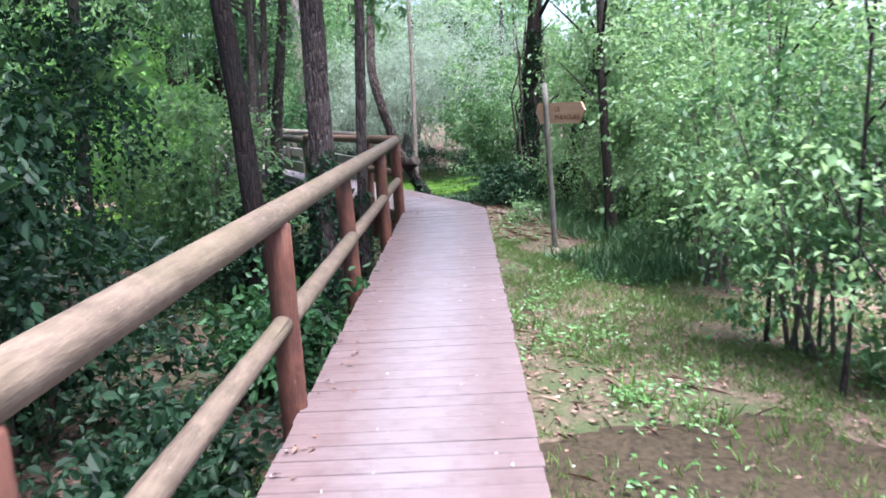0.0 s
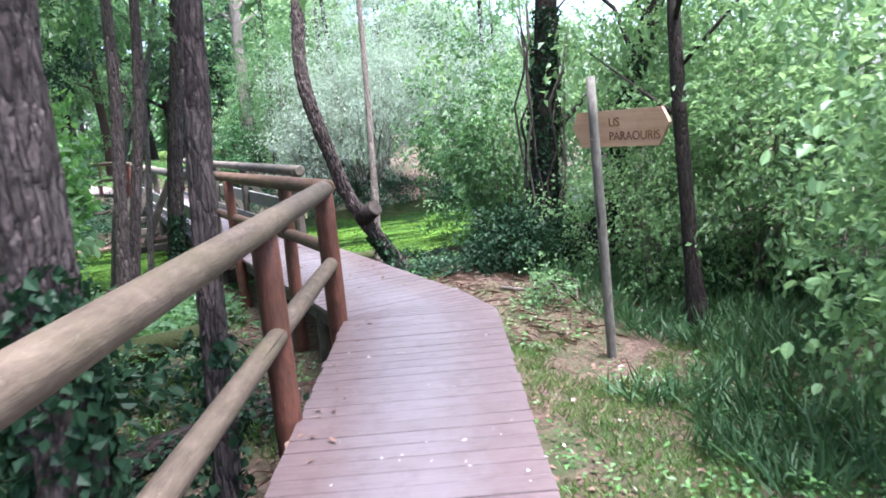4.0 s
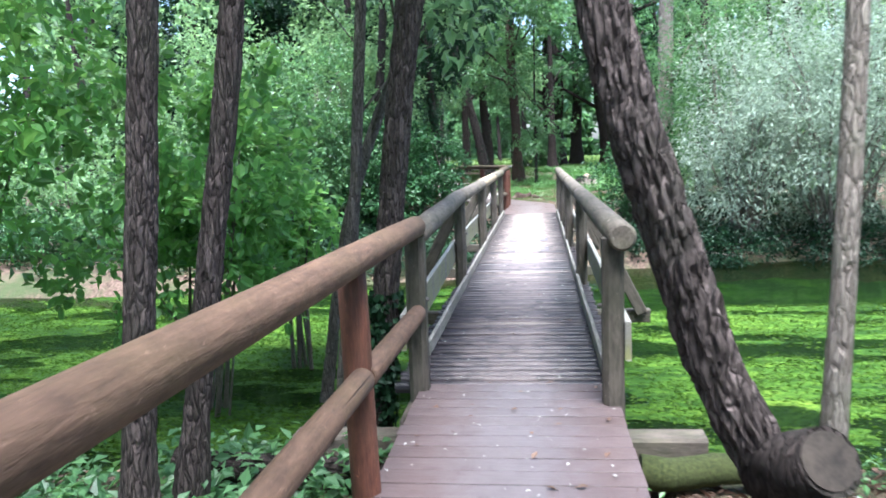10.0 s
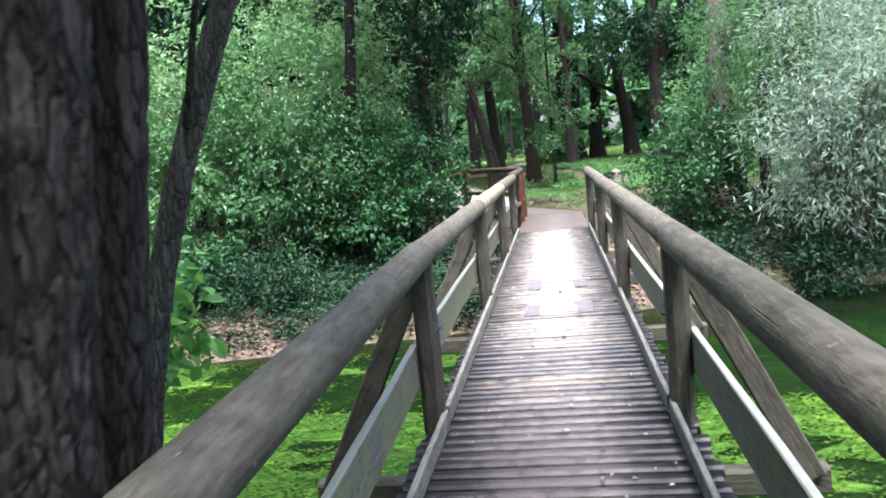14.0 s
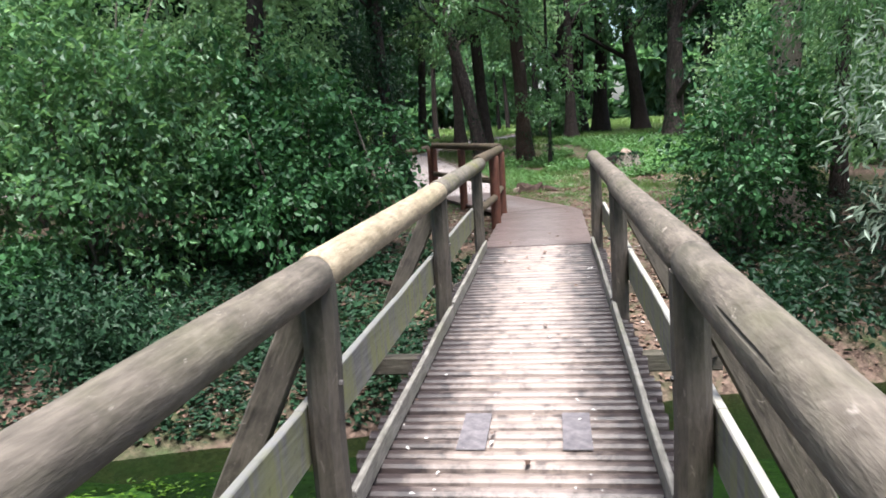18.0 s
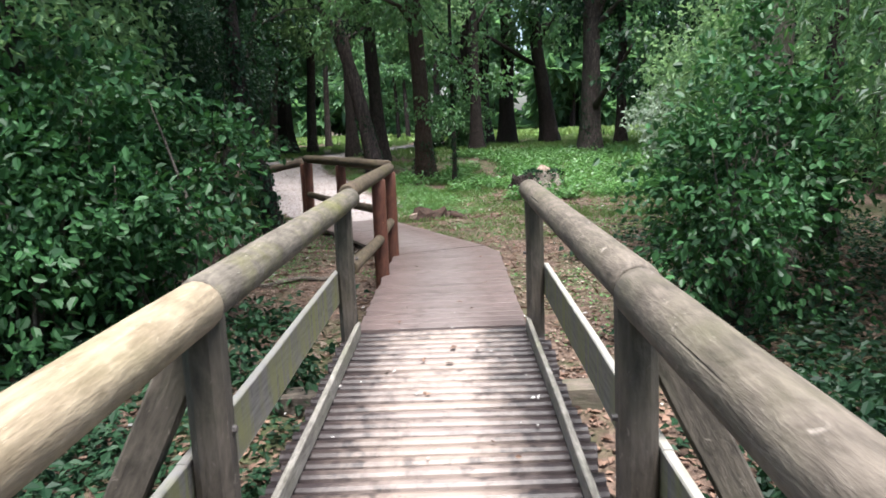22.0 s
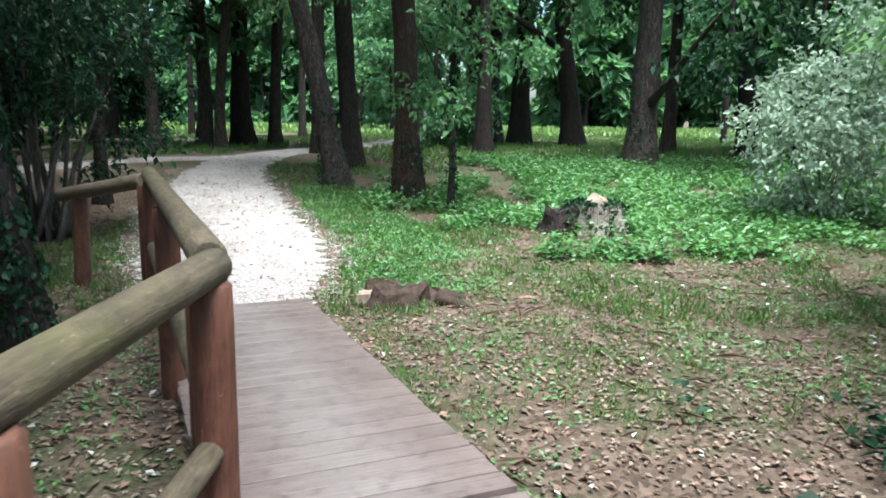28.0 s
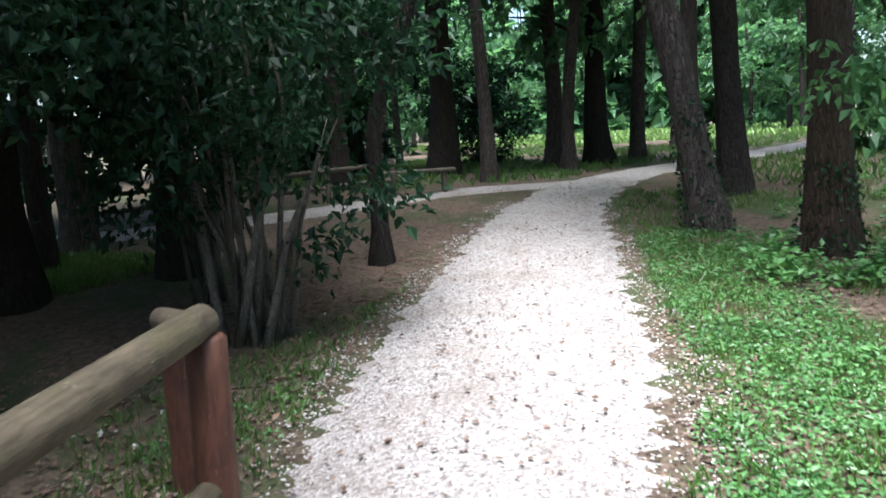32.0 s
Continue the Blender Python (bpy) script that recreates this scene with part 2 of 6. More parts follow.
M_LEAF_WILLOW = leaf_mat("grey_green_leaves", (0.06, 0.1, 0.07), (0.4, 0.48, 0.38), (0.36, 0.46, 0.32), 0.5, 0.5)
# white light on the arching bush is put into its leaf colour
M_LEAF_WHITE_LIT = leaf_mat("pale_lit_leaves", (0.06, 0.11, 0.06), (0.42, 0.5, 0.4), (0.35, 0.45, 0.3), 0.4, 0.45, 0.5)
M_LEAF_FAR = leaf_mat("far_leaves", (0.0122, 0.04686, 0.02231), (0.1061, 0.2176, 0.09492), (0.189, 0.378, 0.1365), 0.48, 0.5)
M_IVY = leaf_mat("ivy_leaves", (0.004838, 0.01878, 0.00902), (0.02509, 0.05929, 0.02788), (0.02788, 0.0697, 0.02091), 0.15, 0.5, 0.15)
M_HERB = leaf_mat("herb_leaves", (0.035, 0.105, 0.03), (0.12, 0.25, 0.075), (0.14, 0.3, 0.06), 0.3, 0.45)
M_GRASS = leaf_mat("grass_blades", (0.025, 0.07, 0.014), (0.12, 0.2, 0.045), (0.15, 0.27, 0.05), 0.3)
M_FERN = leaf_mat("feathery_growth", (0.01879, 0.06041, 0.02303), (0.07987, 0.1627, 0.06279), (0.09396, 0.2045, 0.06279), 0.3, 0.5)
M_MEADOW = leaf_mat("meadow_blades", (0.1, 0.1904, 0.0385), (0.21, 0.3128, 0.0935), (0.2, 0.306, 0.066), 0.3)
M_WEED = leaf_mat("water_weed", (0.01575, 0.04491, 0.002864), (0.07214, 0.1392, 0.01146), (0.06561, 0.1347, 0.008593), 0.25, 0.6, 0.15)
M_LITTER = leaf_mat("fallen_leaves", (0.04, 0.0204, 0.01302), (0.216, 0.1326, 0.093), (0.16, 0.068, 0.031), 0.1, 0.7)
M_CHIPS = leaf_mat("bleached_litter", (0.056, 0.0376, 0.0288), (0.288, 0.22, 0.176), (0.16, 0.096, 0.056), 0.1, 0.8)
M_PETAL = leaf_mat("pale_petals", (0.31, 0.2914, 0.2728), (0.527, 0.5084, 0.4836), (0.372, 0.3596, 0.31), 0.1, 0.6)

M_LOG = timber_mat("tan_rail_timber", (0.081, 0.05832, 0.0405), (0.1336, 0.09963, 0.07047), (0.0891, 0.07614, 0.03564), (0.1661, 0.1336, 0.1021))
M_LOG_BROWN = timber_mat("brown_rail_timber", (0.07614, 0.04296, 0.02778), (0.1388, 0.07996, 0.05168), (0.08958, 0.06065, 0.0298), (0.1792, 0.1147, 0.07946))
M_LOG_MOSSY = timber_mat("mossy_rail_timber", (0.0567, 0.04212, 0.02754), (0.1134, 0.08424, 0.05508), (0.081, 0.07614, 0.0243), (0.162, 0.1345, 0.09558), 0.8, amount=0.75)
M_POST = timber_mat("red_stained_post", (0.064, 0.024, 0.016), (0.128, 0.048, 0.0296), (0.08, 0.0448, 0.0272), (0.168, 0.0688, 0.0416), 0.65)
M_GREY_LOG = timber_mat("grey_weathered_log", (0.06944, 0.05692, 0.04365), (0.1562, 0.1297, 0.1032), (0.0868, 0.0837, 0.04365), (0.2344, 0.2051, 0.1746), 0.75)
M_MOSSY_GREY = timber_mat("mossy_grey_log", (0.064, 0.0544, 0.0416), (0.144, 0.124, 0.1), (0.12, 0.12, 0.024), (0.2, 0.184, 0.152), 0.8, amount=0.85)
M_PALE_LOG = timber_mat("new_peeled_log", (0.192, 0.144, 0.092), (0.336, 0.272, 0.188), (0.2, 0.172, 0.096), (0.384, 0.328, 0.248), 0.65)
M_GREY_POST = timber_mat("grey_post_timber", (0.04002, 0.03335, 0.02668), (0.1, 0.08337, 0.0667), (0.05669, 0.06003, 0.03335), (0.1467, 0.1267, 0.1067), 0.8)
M_SILVER = board_mat("weathered_side_board", (0.1, 0.092, 0.085), (0.24, 0.225, 0.205), (0.21, 0.21, 0.09), (0.36, 0.34, 0.31))
M_KICK = timber_mat("pale_kick_board", (0.12, 0.108, 0.092), (0.27, 0.25, 0.22), (0.14, 0.15, 0.08), (0.4, 0.38, 0.34), 0.75)
M_BEAM = timber_mat("dark_beam_timber", (0.05, 0.04, 0.033), (0.13, 0.105, 0.085), (0.07, 0.08, 0.04), (0.16, 0.13, 0.1), 0.85)
M_SIGNPOST = timber_mat("pale_grey_pole", (0.09, 0.081, 0.069), (0.156, 0.144, 0.1272), (0.09, 0.09, 0.06), (0.198, 0.186, 0.168), 0.8)
M_SIGN = plank_mat("sign_board_wood", (0.34, 0.19, 0.1), (0.55, 0.35, 0.21), (0.36, 0.26, 0.2), 30, 0.65, (0.9, 0.88, 0.86))
M_DECK = plank_mat("pinkish_deck_boards", (0.112, 0.092, 0.095), (0.185, 0.158, 0.163), (0.092, 0.072, 0.071), 55, 0.38, (0.82, 0.71, 0.67))
M_DECK_OLD = plank_mat("dull_deck_boards", (0.1226, 0.09807, 0.0943), (0.2357, 0.1962, 0.1868), (0.08487, 0.06601, 0.06224), 55, 0.37, (0.851, 0.782, 0.759), 0.4)
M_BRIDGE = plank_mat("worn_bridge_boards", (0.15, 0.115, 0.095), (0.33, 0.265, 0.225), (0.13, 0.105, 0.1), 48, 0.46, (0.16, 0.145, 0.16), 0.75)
M_BRIDGE_DARK = plank_mat("dark_bridge_boards", (0.075, 0.058, 0.056), (0.17, 0.13, 0.125), (0.05, 0.042, 0.048), 48, 0.42, (0.16, 0.15, 0.19), 0.8)


def plain(name, a, b, scale, rough, bump=0.3, spec=0.3):
    k = Mat(name, rough, spec)
    g = k.noise(scale, 5, 0.65)
    k.color(k.ramp(g, (0.3, a), (0.7, b)))
    k.bump(g, bump, 0.01)
    return k.m


M_CARVED = plain("carved_dark_letters", (0.09, 0.04, 0.02), (0.15, 0.07, 0.04), 60, 0.8)
M_CUT = plain("sawn_wood_face", (0.12, 0.08, 0.06), (0.36, 0.28, 0.23), 12, 0.8)
M_CUT_DARK = plain("old_sawn_face", (0.015, 0.0115, 0.0095), (0.05, 0.039, 0.031), 18, 0.85)
M_STUMP = plain("rotten_stump_wood", (0.0098, 0.0063, 0.0049), (0.0595, 0.035, 0.0245), 20, 0.9, 1.0)
M_MOSS = plain("moss", (0.015, 0.0204, 0.006), (0.054, 0.063, 0.018), 45, 0.95, 0.8)
M_METAL = plain("dark_bolt_metal", (0.05, 0.05, 0.05), (0.12, 0.1, 0.09), 60, 0.5)
M_STRIP = plain("worn_grip_strip", (0.06, 0.055, 0.06), (0.17, 0.15, 0.155), 14, 0.8, 0.4)
M_MUD = plain("wet_mud", (0.01, 0.008, 0.005), (0.045, 0.034, 0.02), 22, 0.8, 1.0, 0.12)
M_STONE = plain("pale_gravel_stone", (0.2, 0.172, 0.166), (0.46, 0.425, 0.415), 30, 0.85)


def ground_material():
    k = Mat("woodland_floor", 0.92, 0.2)
    big = k.noise(0.55, 5, 0.6)
    mid = k.noise(3.2, 6, 0.65)
    fine = k.noise(42, 6, 0.7)
    v = k.n("ShaderNodeTexVoronoi", Scale=26.0)
    k.l(k.coords((1, 1, 1)), v.inputs["Vector"])
    soil = k.ramp(fine, (0.25, (0.022, 0.016, 0.012)), (0.55, (0.075, 0.05, 0.037)), (0.8, (0.165, 0.117, 0.088)))
    leafy = k.mix(0.55, soil, k.ramp(v.outputs["Color"], (0.1, (0.036, 0.022, 0.016)), (0.9, (0.2, 0.14, 0.108))))
    green = k.ramp(fine, (0.2, (0.015, 0.028, 0.009)), (0.8, (0.058, 0.085, 0.03)))
    c = k.mix(k.ramp(k.math("ADD", k.math("MULTIPLY", big, 0.6), k.math("MULTIPLY", mid, 0.4)), (0.47, (0, 0, 0)), (0.6, (0.85, 0.85, 0.85))), leafy, green)
    k.color(c)
    k.bump(k.math("ADD", k.math("MULTIPLY", fine, 0.5), mid), 0.8, 0.05)
    return k.m


def gravel_material():
    k = Mat("pale_gravel", 0.9, 0.25)
    v = k.n("ShaderNodeTexVoronoi", Scale=58.0)
    k.l(k.coords(), v.inputs["Vector"])
    mid = k.noise(1.4, 5, 0.65)
    fine = k.noise(90, 4, 0.7)
    c = k.ramp(v.outputs["Color"], (0.1, (0.12, 0.1, 0.094)), (0.4, (0.28, 0.242, 0.235)), (0.95, (0.5, 0.45, 0.44)))
    c = k.mix(k.ramp(mid, (0.45, (0, 0, 0)), (0.75, (0.6, 0.6, 0.6))), c, (0.17, 0.13, 0.112))
    c = k.mix(k.math("MULTIPLY", fine, 0.35), c, (0.14, 0.12, 0.105))
    k.color(c)
    k.bump(v.outputs["Distance"], 0.7, 0.02)
    return k.m


def water_material():
    k = Mat("clear_stream_water", 0.06, 0.5)
    k.b.inputs["IOR"].default_value = 1.33
    wave = k.noise(4.5, 3, 0.5, (0.7, 1.6, 1))
    k.bump(wave, 0.12, 0.03)
    glass = k.n("ShaderNodeBsdfTransparent")
    glass.inputs[0].default_value = (0.34, 0.44, 0.24, 1)
    k.b.inputs["Base Color"].default_value = (0.012, 0.02, 0.01, 1)
    mx = k.n("ShaderNodeMixShader", Fac=0.7)
    k.l(k.b.outputs[0], mx.inputs[1])
    k.l(glass.outputs[0], mx.inputs[2])
    k.l(mx.outputs[0], k.t.nodes["Material Output"].inputs[0])
    return k.m


def weed_bed_material():
    k = Mat("combed_weed", 0.7, 0.12)
    big = k.noise(0.9, 4, 0.6, (0.5, 1.2, 1))
    mid = k.noise(7, 5, 0.7, (0.4, 1.3, 1), 0.6)
    fine = k.noise(48, 5, 0.75, (0.35, 1.2, 1))
    tone = k.math("ADD", k.math("ADD", k.math("MULTIPLY", big, 0.35), k.math("MULTIPLY", mid, 0.35)), k.math("MULTIPLY", fine, 0.3))
    k.color(k.ramp(tone, (0.36, (0.004, 0.016, 0.002)), (0.46, (0.014, 0.045, 0.004)), (0.54, (0.055, 0.12, 0.011)), (0.66, (0.17, 0.25, 0.03))))
    k.bump(k.math("ADD", fine, mid), 0.9, 0.03)
    return k.m


M_WEED_BED = weed_bed_material()
M_GROUND, M_GRAVEL, M_WATER = ground_material(), gravel_material(), water_material()


# ---- mesh helpers ----
def mesh_of(name, verts, faces, mat, smooth=False):
    me = bpy.data.meshes.new(name)
    me.from_pydata(verts, [], faces)
    me.materials.append(mat)
    if smooth:
        me.polygons.foreach_set("use_smooth", np.array([len(f) < 5 for f in faces], bool))
    me.update()
    return me


def part(name, geo, mat, parent=None, label="", smooth=False, at=None):
    """One mesh object, from (verts, faces) or a mesh, under a thing or a part."""
    me = geo if isinstance(geo, bpy.types.Mesh) else mesh_of(name, geo[0], geo[1], mat, smooth)
    ob = new(name, me)
    if at is not None:
        ob.matrix_basis = at
    if parent is not None:
        ob.parent = parent
    if label:
        ob["label"] = label
    return ob


def thing(name, at, label, category, group="", kind=""):
    ob = new(name)
    ob.matrix_basis = at if isinstance(at, Matrix) else pose(*at)
    return tagged(ob, label, category, group, kind)


def join(*geos):
    verts, faces = [], []
    for v, f in geos:
        k = len(verts)
        verts += [tuple(p) for p in v]
        faces += [tuple(i + k for i in q) for q in f]
    return verts, faces


def tube(points, radii, seg=10, rough=0.0, seed=0, caps=True, flute=0.0):
    """A round body along a line of points, its skin uneven by a share of the radius."""
    pts = [Vector(p) for p in points]
    verts, faces = [], []
    rnd = random.Random(seed)
    off = Vector((rnd.uniform(0, 50), rnd.uniform(0, 50), rnd.uniform(0, 50)))
    side = None
    for i, p in enumerate(pts):
        d = (pts[min(i + 1, len(pts) - 1)] - pts[max(i - 1, 0)]).normalized()
        if side is None:
            side = d.orthogonal().normalized()
        side = (side - d * side.dot(d)).normalized()
        up = d.cross(side)
        for j in range(seg):
            a = 2 * math.pi * j / seg
            way = side * math.cos(a) + up * math.sin(a)
            r = radii[i]
            if rough:
                r *= 1 + rough * noise.noise((p + way * r * 2) * (0.6 / max(r, 0.04)) * 0.5 + off)
            if flute:
                r *= 1 + flute * max(0.0, 1 - i / (len(pts) * 0.35)) * math.sin(a * 4 + off.x)
            verts.append(p + way * r)
    for i in range(len(pts) - 1):
        for j in range(seg):
            a, b = i * seg + j, i * seg + (j + 1) % seg
            faces.append((a, b, b + seg, a + seg))
    if caps:
        faces.append(tuple(range(seg))[::-1])
        faces.append(tuple(range(len(verts) - seg, len(verts))))
    return verts, faces


def relief_tube(points, radii, seg, depth, seed, plate=(16.0, 5.0)):
    """A trunk whose skin is broken into raised upright bark plates."""
    pts = [Vector(p) for p in points]
    dense, rad = [], []
    for i in range(len(pts) - 1):
        steps = max(1, int((pts[i + 1] - pts[i]).length / (0.022 if pts[i].z < 4.2 else 0.3)))
        for k in range(steps):
            dense.append(pts[i].lerp(pts[i + 1], k / steps))
            rad.append(radii[i] + (radii[i + 1] - radii[i]) * k / steps)
    dense.append(pts[-1])
    rad.append(radii[-1])
    verts, faces, run, side = [], [], 0.0, None
    for i, p in enumerate(dense):
        d = (dense[min(i + 1, len(dense) - 1)] - dense[max(i - 1, 0)]).normalized()
        side = d.orthogonal().normalized() if side is None else (side - d * side.dot(d)).normalized()
        up = d.cross(side)
        run += (p - dense[i - 1]).length if i else 0.0
        for j in range(seg):
            a = 2 * math.pi * j / seg
            q = Vector((math.cos(a) * rad[0] * plate[0], math.sin(a) * rad[0] * plate[0], run * plate[1] + seed))
            q += noise.noise_vector(q * 1.4) * 0.35
            near = noise.voronoi(q)[0]
            edge = min(1.0, (near[1] - near[0]) * 3.2)
            low = noise.noise((math.cos(a) * 1.1, math.sin(a) * 1.1, run * 2.0 + seed))
            r = rad[i] * (1 + 0.1 * low) + depth * (edge**0.6 - 0.6 + 0.5 * noise.noise(q * 3.1))
            verts.append(p + (side * math.cos(a) + up * math.sin(a)) * r)
    for i in range(len(dense) - 1):
        k = i * seg
        faces += [(k + j, k + (j + 1) % seg, k + seg + (j + 1) % seg, k + seg + j) for j in range(seg)]
    return verts, faces


def spaced(a, b, n):
    a, b = Vector(a), Vector(b)
    return [a.lerp(b, i / (n - 1)) for i in range(n)]


def log_geo(length, r, seed=0, seg=14, taper=0.0, rough=0.06):
    """A round log along +z from 0, with slightly chamfered ends."""
    c = min(0.02, r * 0.2)
    zs = [0, c] + [c + (length - 2 * c) * i / 8 for i in range(1, 8)] + [length - c, length]
    rs = [r * (1 - taper * z / length) for z in zs]
    rs[0], rs[-1] = rs[0] - c, rs[-1] - c
    return tube([(0, 0, z) for z in zs], rs, seg, rough, seed)


def along(a, b):
    """The pose of something whose +z runs from a to b."""
    a, b = Vector(a), Vector(b)
    return Matrix.Translation(a) @ (b - a).to_track_quat("Z", "Y").to_matrix().to_4x4()


def board_geo(lx, wy, tz, ch=0.006):
    """A board with its length along x, width along y, top at z = 0, edges broken."""
    x, y, c = lx / 2, wy / 2, ch
    ring = [(-y, -tz), (y, -tz), (y, -c), (y - c, 0), (-y + c, 0), (-y, -c)]
    verts = [(-x, a, b) for a, b in ring] + [(x, a, b) for a, b in ring]
    faces = [(i, (i + 1) % 6, (i + 1) % 6 + 6, i + 6) for i in range(6)]
    return verts, [tuple(reversed(q)) for q in faces] + [tuple(range(6)), tuple(range(11, 5, -1))]


def ridge_geo(lx, wy, tz, seed=0):
    """A slab with a rounded, slightly wavering back, its length along x, crown at z = 0."""
    n = 9
    verts, faces = [], []
    for i in range(n):
        x = lx * (i / (n - 1) - 0.5)
        e = 1 + 0.1 * noise.noise((x * 3.1, seed * 3.7, 0.5))
        d = 0.003 * noise.noise((x * 2.3, seed * 1.9, 4.5))
        y = wy / 2 * min(1.06, e)
        verts += [(x, a * y, b + d) for a, b in ((-1, -tz), (1, -tz), (1, -0.036), (0.84, -0.016), (0.5, -0.004), (0, 0), (-0.5, -0.004), (-0.84, -0.016), (-1, -0.036))]
    for i in range(n - 1):
        faces += [(i * 9 + j, i * 9 + 9 + j, i * 9 + 9 + (j + 1) % 9, i * 9 + (j + 1) % 9) for j in range(9)]
    return verts, faces + [tuple(range(9)), tuple(range(9 * n - 1, 9 * n - 10, -1))]


def beam_geo(length, w, h, ch=0.01, warp=0.0, seed=0):
    """A squared timber along +z from 0, edges broken, slightly out of true."""
    rnd = random.Random(seed)
    a, b, c = w / 2, h / 2, ch
    ring = [(-a, -b + c), (-a + c, -b), (a - c, -b), (a, -b + c), (a, b - c), (a - c, b), (-a + c, b), (-a, b - c)]
    verts, faces, n = [], [], 6
    for i in range(n):
        dx, dy = rnd.uniform(-warp, warp), rnd.uniform(-warp, warp)
        verts += [(x + dx, y + dy, length * i / (n - 1)) for x, y in ring]
    for i in range(n - 1):
        faces += [(i * 8 + j, i * 8 + (j + 1) % 8, (i + 1) * 8 + (j + 1) % 8, (i + 1) * 8 + j) for j in range(8)]
    return verts, faces + [tuple(range(8))[::-1], tuple(range(8 * n - 8, 8 * n))]


def unit(a):
    return a / np.maximum(np.linalg.norm(a, axis=-1, keepdims=True), 1e-9)


def leaves_mesh(name, pos, way, nor, length, width, mat, fold=0.25, oval=False):
    """Many small folded leaves in one mesh: each a kite of two triangles, or an oval of two quads."""
    way = unit(way)
    side = unit(np.cross(way, nor))
    up = np.cross(side, way)
    ln, wd = length[:, None], width[:, None]
    if oval:
        rim = [pos]
        for u, w in ((0.24, 0.4), (0.66, 0.44)):
            rim.append(pos + way * ln * u + up * (wd * fold * w * 2 - ln * 0.1 * u * u) + side * wd * w)
        rim.append(pos + way * ln - up * ln * 0.12)
        for u, w in ((0.66, 0.44), (0.24, 0.4)):
            rim.append(pos + way * ln * u + up * (wd * fold * w * 2 - ln * 0.1 * u * u) - side * wd * w)
        v = np.stack(rim, 1).reshape(-1, 3)
        k = np.arange(len(pos))[:, None] * 6
        f = np.concatenate([k + [0, 1, 2, 3], k + [0, 3, 4, 5]], 1).reshape(-1, 4)
        return mesh_of(name, v.tolist(), f.tolist(), mat)
    mid = pos + way * ln * 0.45 + up * wd * fold
    v = np.stack([pos, mid + side * wd * 0.5, pos + way * ln - up * ln * 0.12, mid - side * wd * 0.5], 1)
    v[:, 0] -= 0
    v = v.reshape(-1, 3)
    k = np.arange(len(pos))[:, None] * 4
    f = np.concatenate([k + [0, 1, 2], k + [0, 2, 3]], 1).reshape(-1, 3)
    return mesh_of(name, v.tolist(), f.tolist(), mat)


def sprays(rng, centres, out, per, reach, size, up=0.7, droop=0.25, slim=0.55):
    """Leaves set along short twigs that start at the centres and point outward."""
    n = len(centres)
    axis = unit(out + rng.normal(0, 0.55, (n, 3)) + [0, 0, -droop])
    u = rng.uniform(0, 1, (n, per, 1))
    pos = centres[:, None] + axis[:, None] * u * reach + rng.normal(0, reach * 0.16, (n, per, 3))
    way = axis[:, None] * 0.6 + rng.normal(0, 0.6, (n, per, 3)) + [0, 0, -droop * 0.6]
    nor = np.array([0, 0, up]) + rng.normal(0, 0.45, (n, per, 3))
    ln = size * rng.uniform(0.6, 1.3, (n, per))
    return pos.reshape(-1, 3), way.reshape(-1, 3), nor.reshape(-1, 3), ln.ravel(), (ln * slim * rng.uniform(0.8, 1.2, (n, per))).ravel()


def in_blobs(rng, blobs, n, inner=0.35):
    """Points in a group of ellipsoids, thicker towards their skins, with the way outward."""
    b = np.array(blobs, float)
    w = b[:, 3] * b[:, 4] * b[:, 5]
    knots = max(3, n // 7)
    pick = rng.choice(len(b), knots, p=w / w.sum())
    d = unit(rng.normal(0, 1, (knots, 3)))
    r = (inner**3 + (1 - inner**3) * rng.uniform(0, 1, (knots, 1))) ** (1 / 3)
    heart = b[pick, :3] + d * b[pick, 3:] * r
    own = rng.integers(0, knots, n)
    size = b[pick, 3:].mean(1)[own][:, None] * 0.16
    return heart[own] + rng.normal(0, 1, (n, 3)) * size * [1, 1, 0.6], d[own]


# ---- the lie of the land ----
A_DIR = Vector((0.4289, 0.9033, 0))
A_SIDE = Vector((0.9033, -0.4289, 0))
D_DIR = Vector((-0.411, 0.9116, 0))
D_SIDE = Vector((0.9116, 0.411, 0))
CORNER_B = Vector((0.18, -5.56, 0))
CORNER_D = Vector((0.08, 16.13, 0))
BRIDGE = 12.8
WATER = -0.98
PATH_LINE = [(-0.83, 19.6, 1.15), (-1.1, 20.5, 1.75), (-1.3, 21.1, 2.05), (-1.57, 22.1, 2.25), (-2.05, 23.4, 2.3), (-2.4, 24.5, 2.15), (-2.87, 26.0, 2.1), (-3.35, 27.3, 1.85), (-3.6, 28.3, 1.75), (-3.8, 30.2, 1.65), (-3.72, 32.0, 1.6), (-3.3, 34.5, 1.6), (-2.5, 37.5, 1.6), (-1.5, 41.0, 1.6), (0.0, 48.0, 1.6)]
SIDE_PATH = [(-4.2, 31.2, 1.2), (-5.4, 30.6, 1.1), (-6.2, 30.0, 1.1), (-7.0, 29.2, 1.2), (-7.8, 28.2, 1.2), (-9.0, 27.0, 1.3), (-15.0, 24.0, 1.3)]



def sstep(a, b, x):
    t = min(1.0, max(0.0, (x - a) / (b - a)))
    return t * t * (3 - 2 * t)


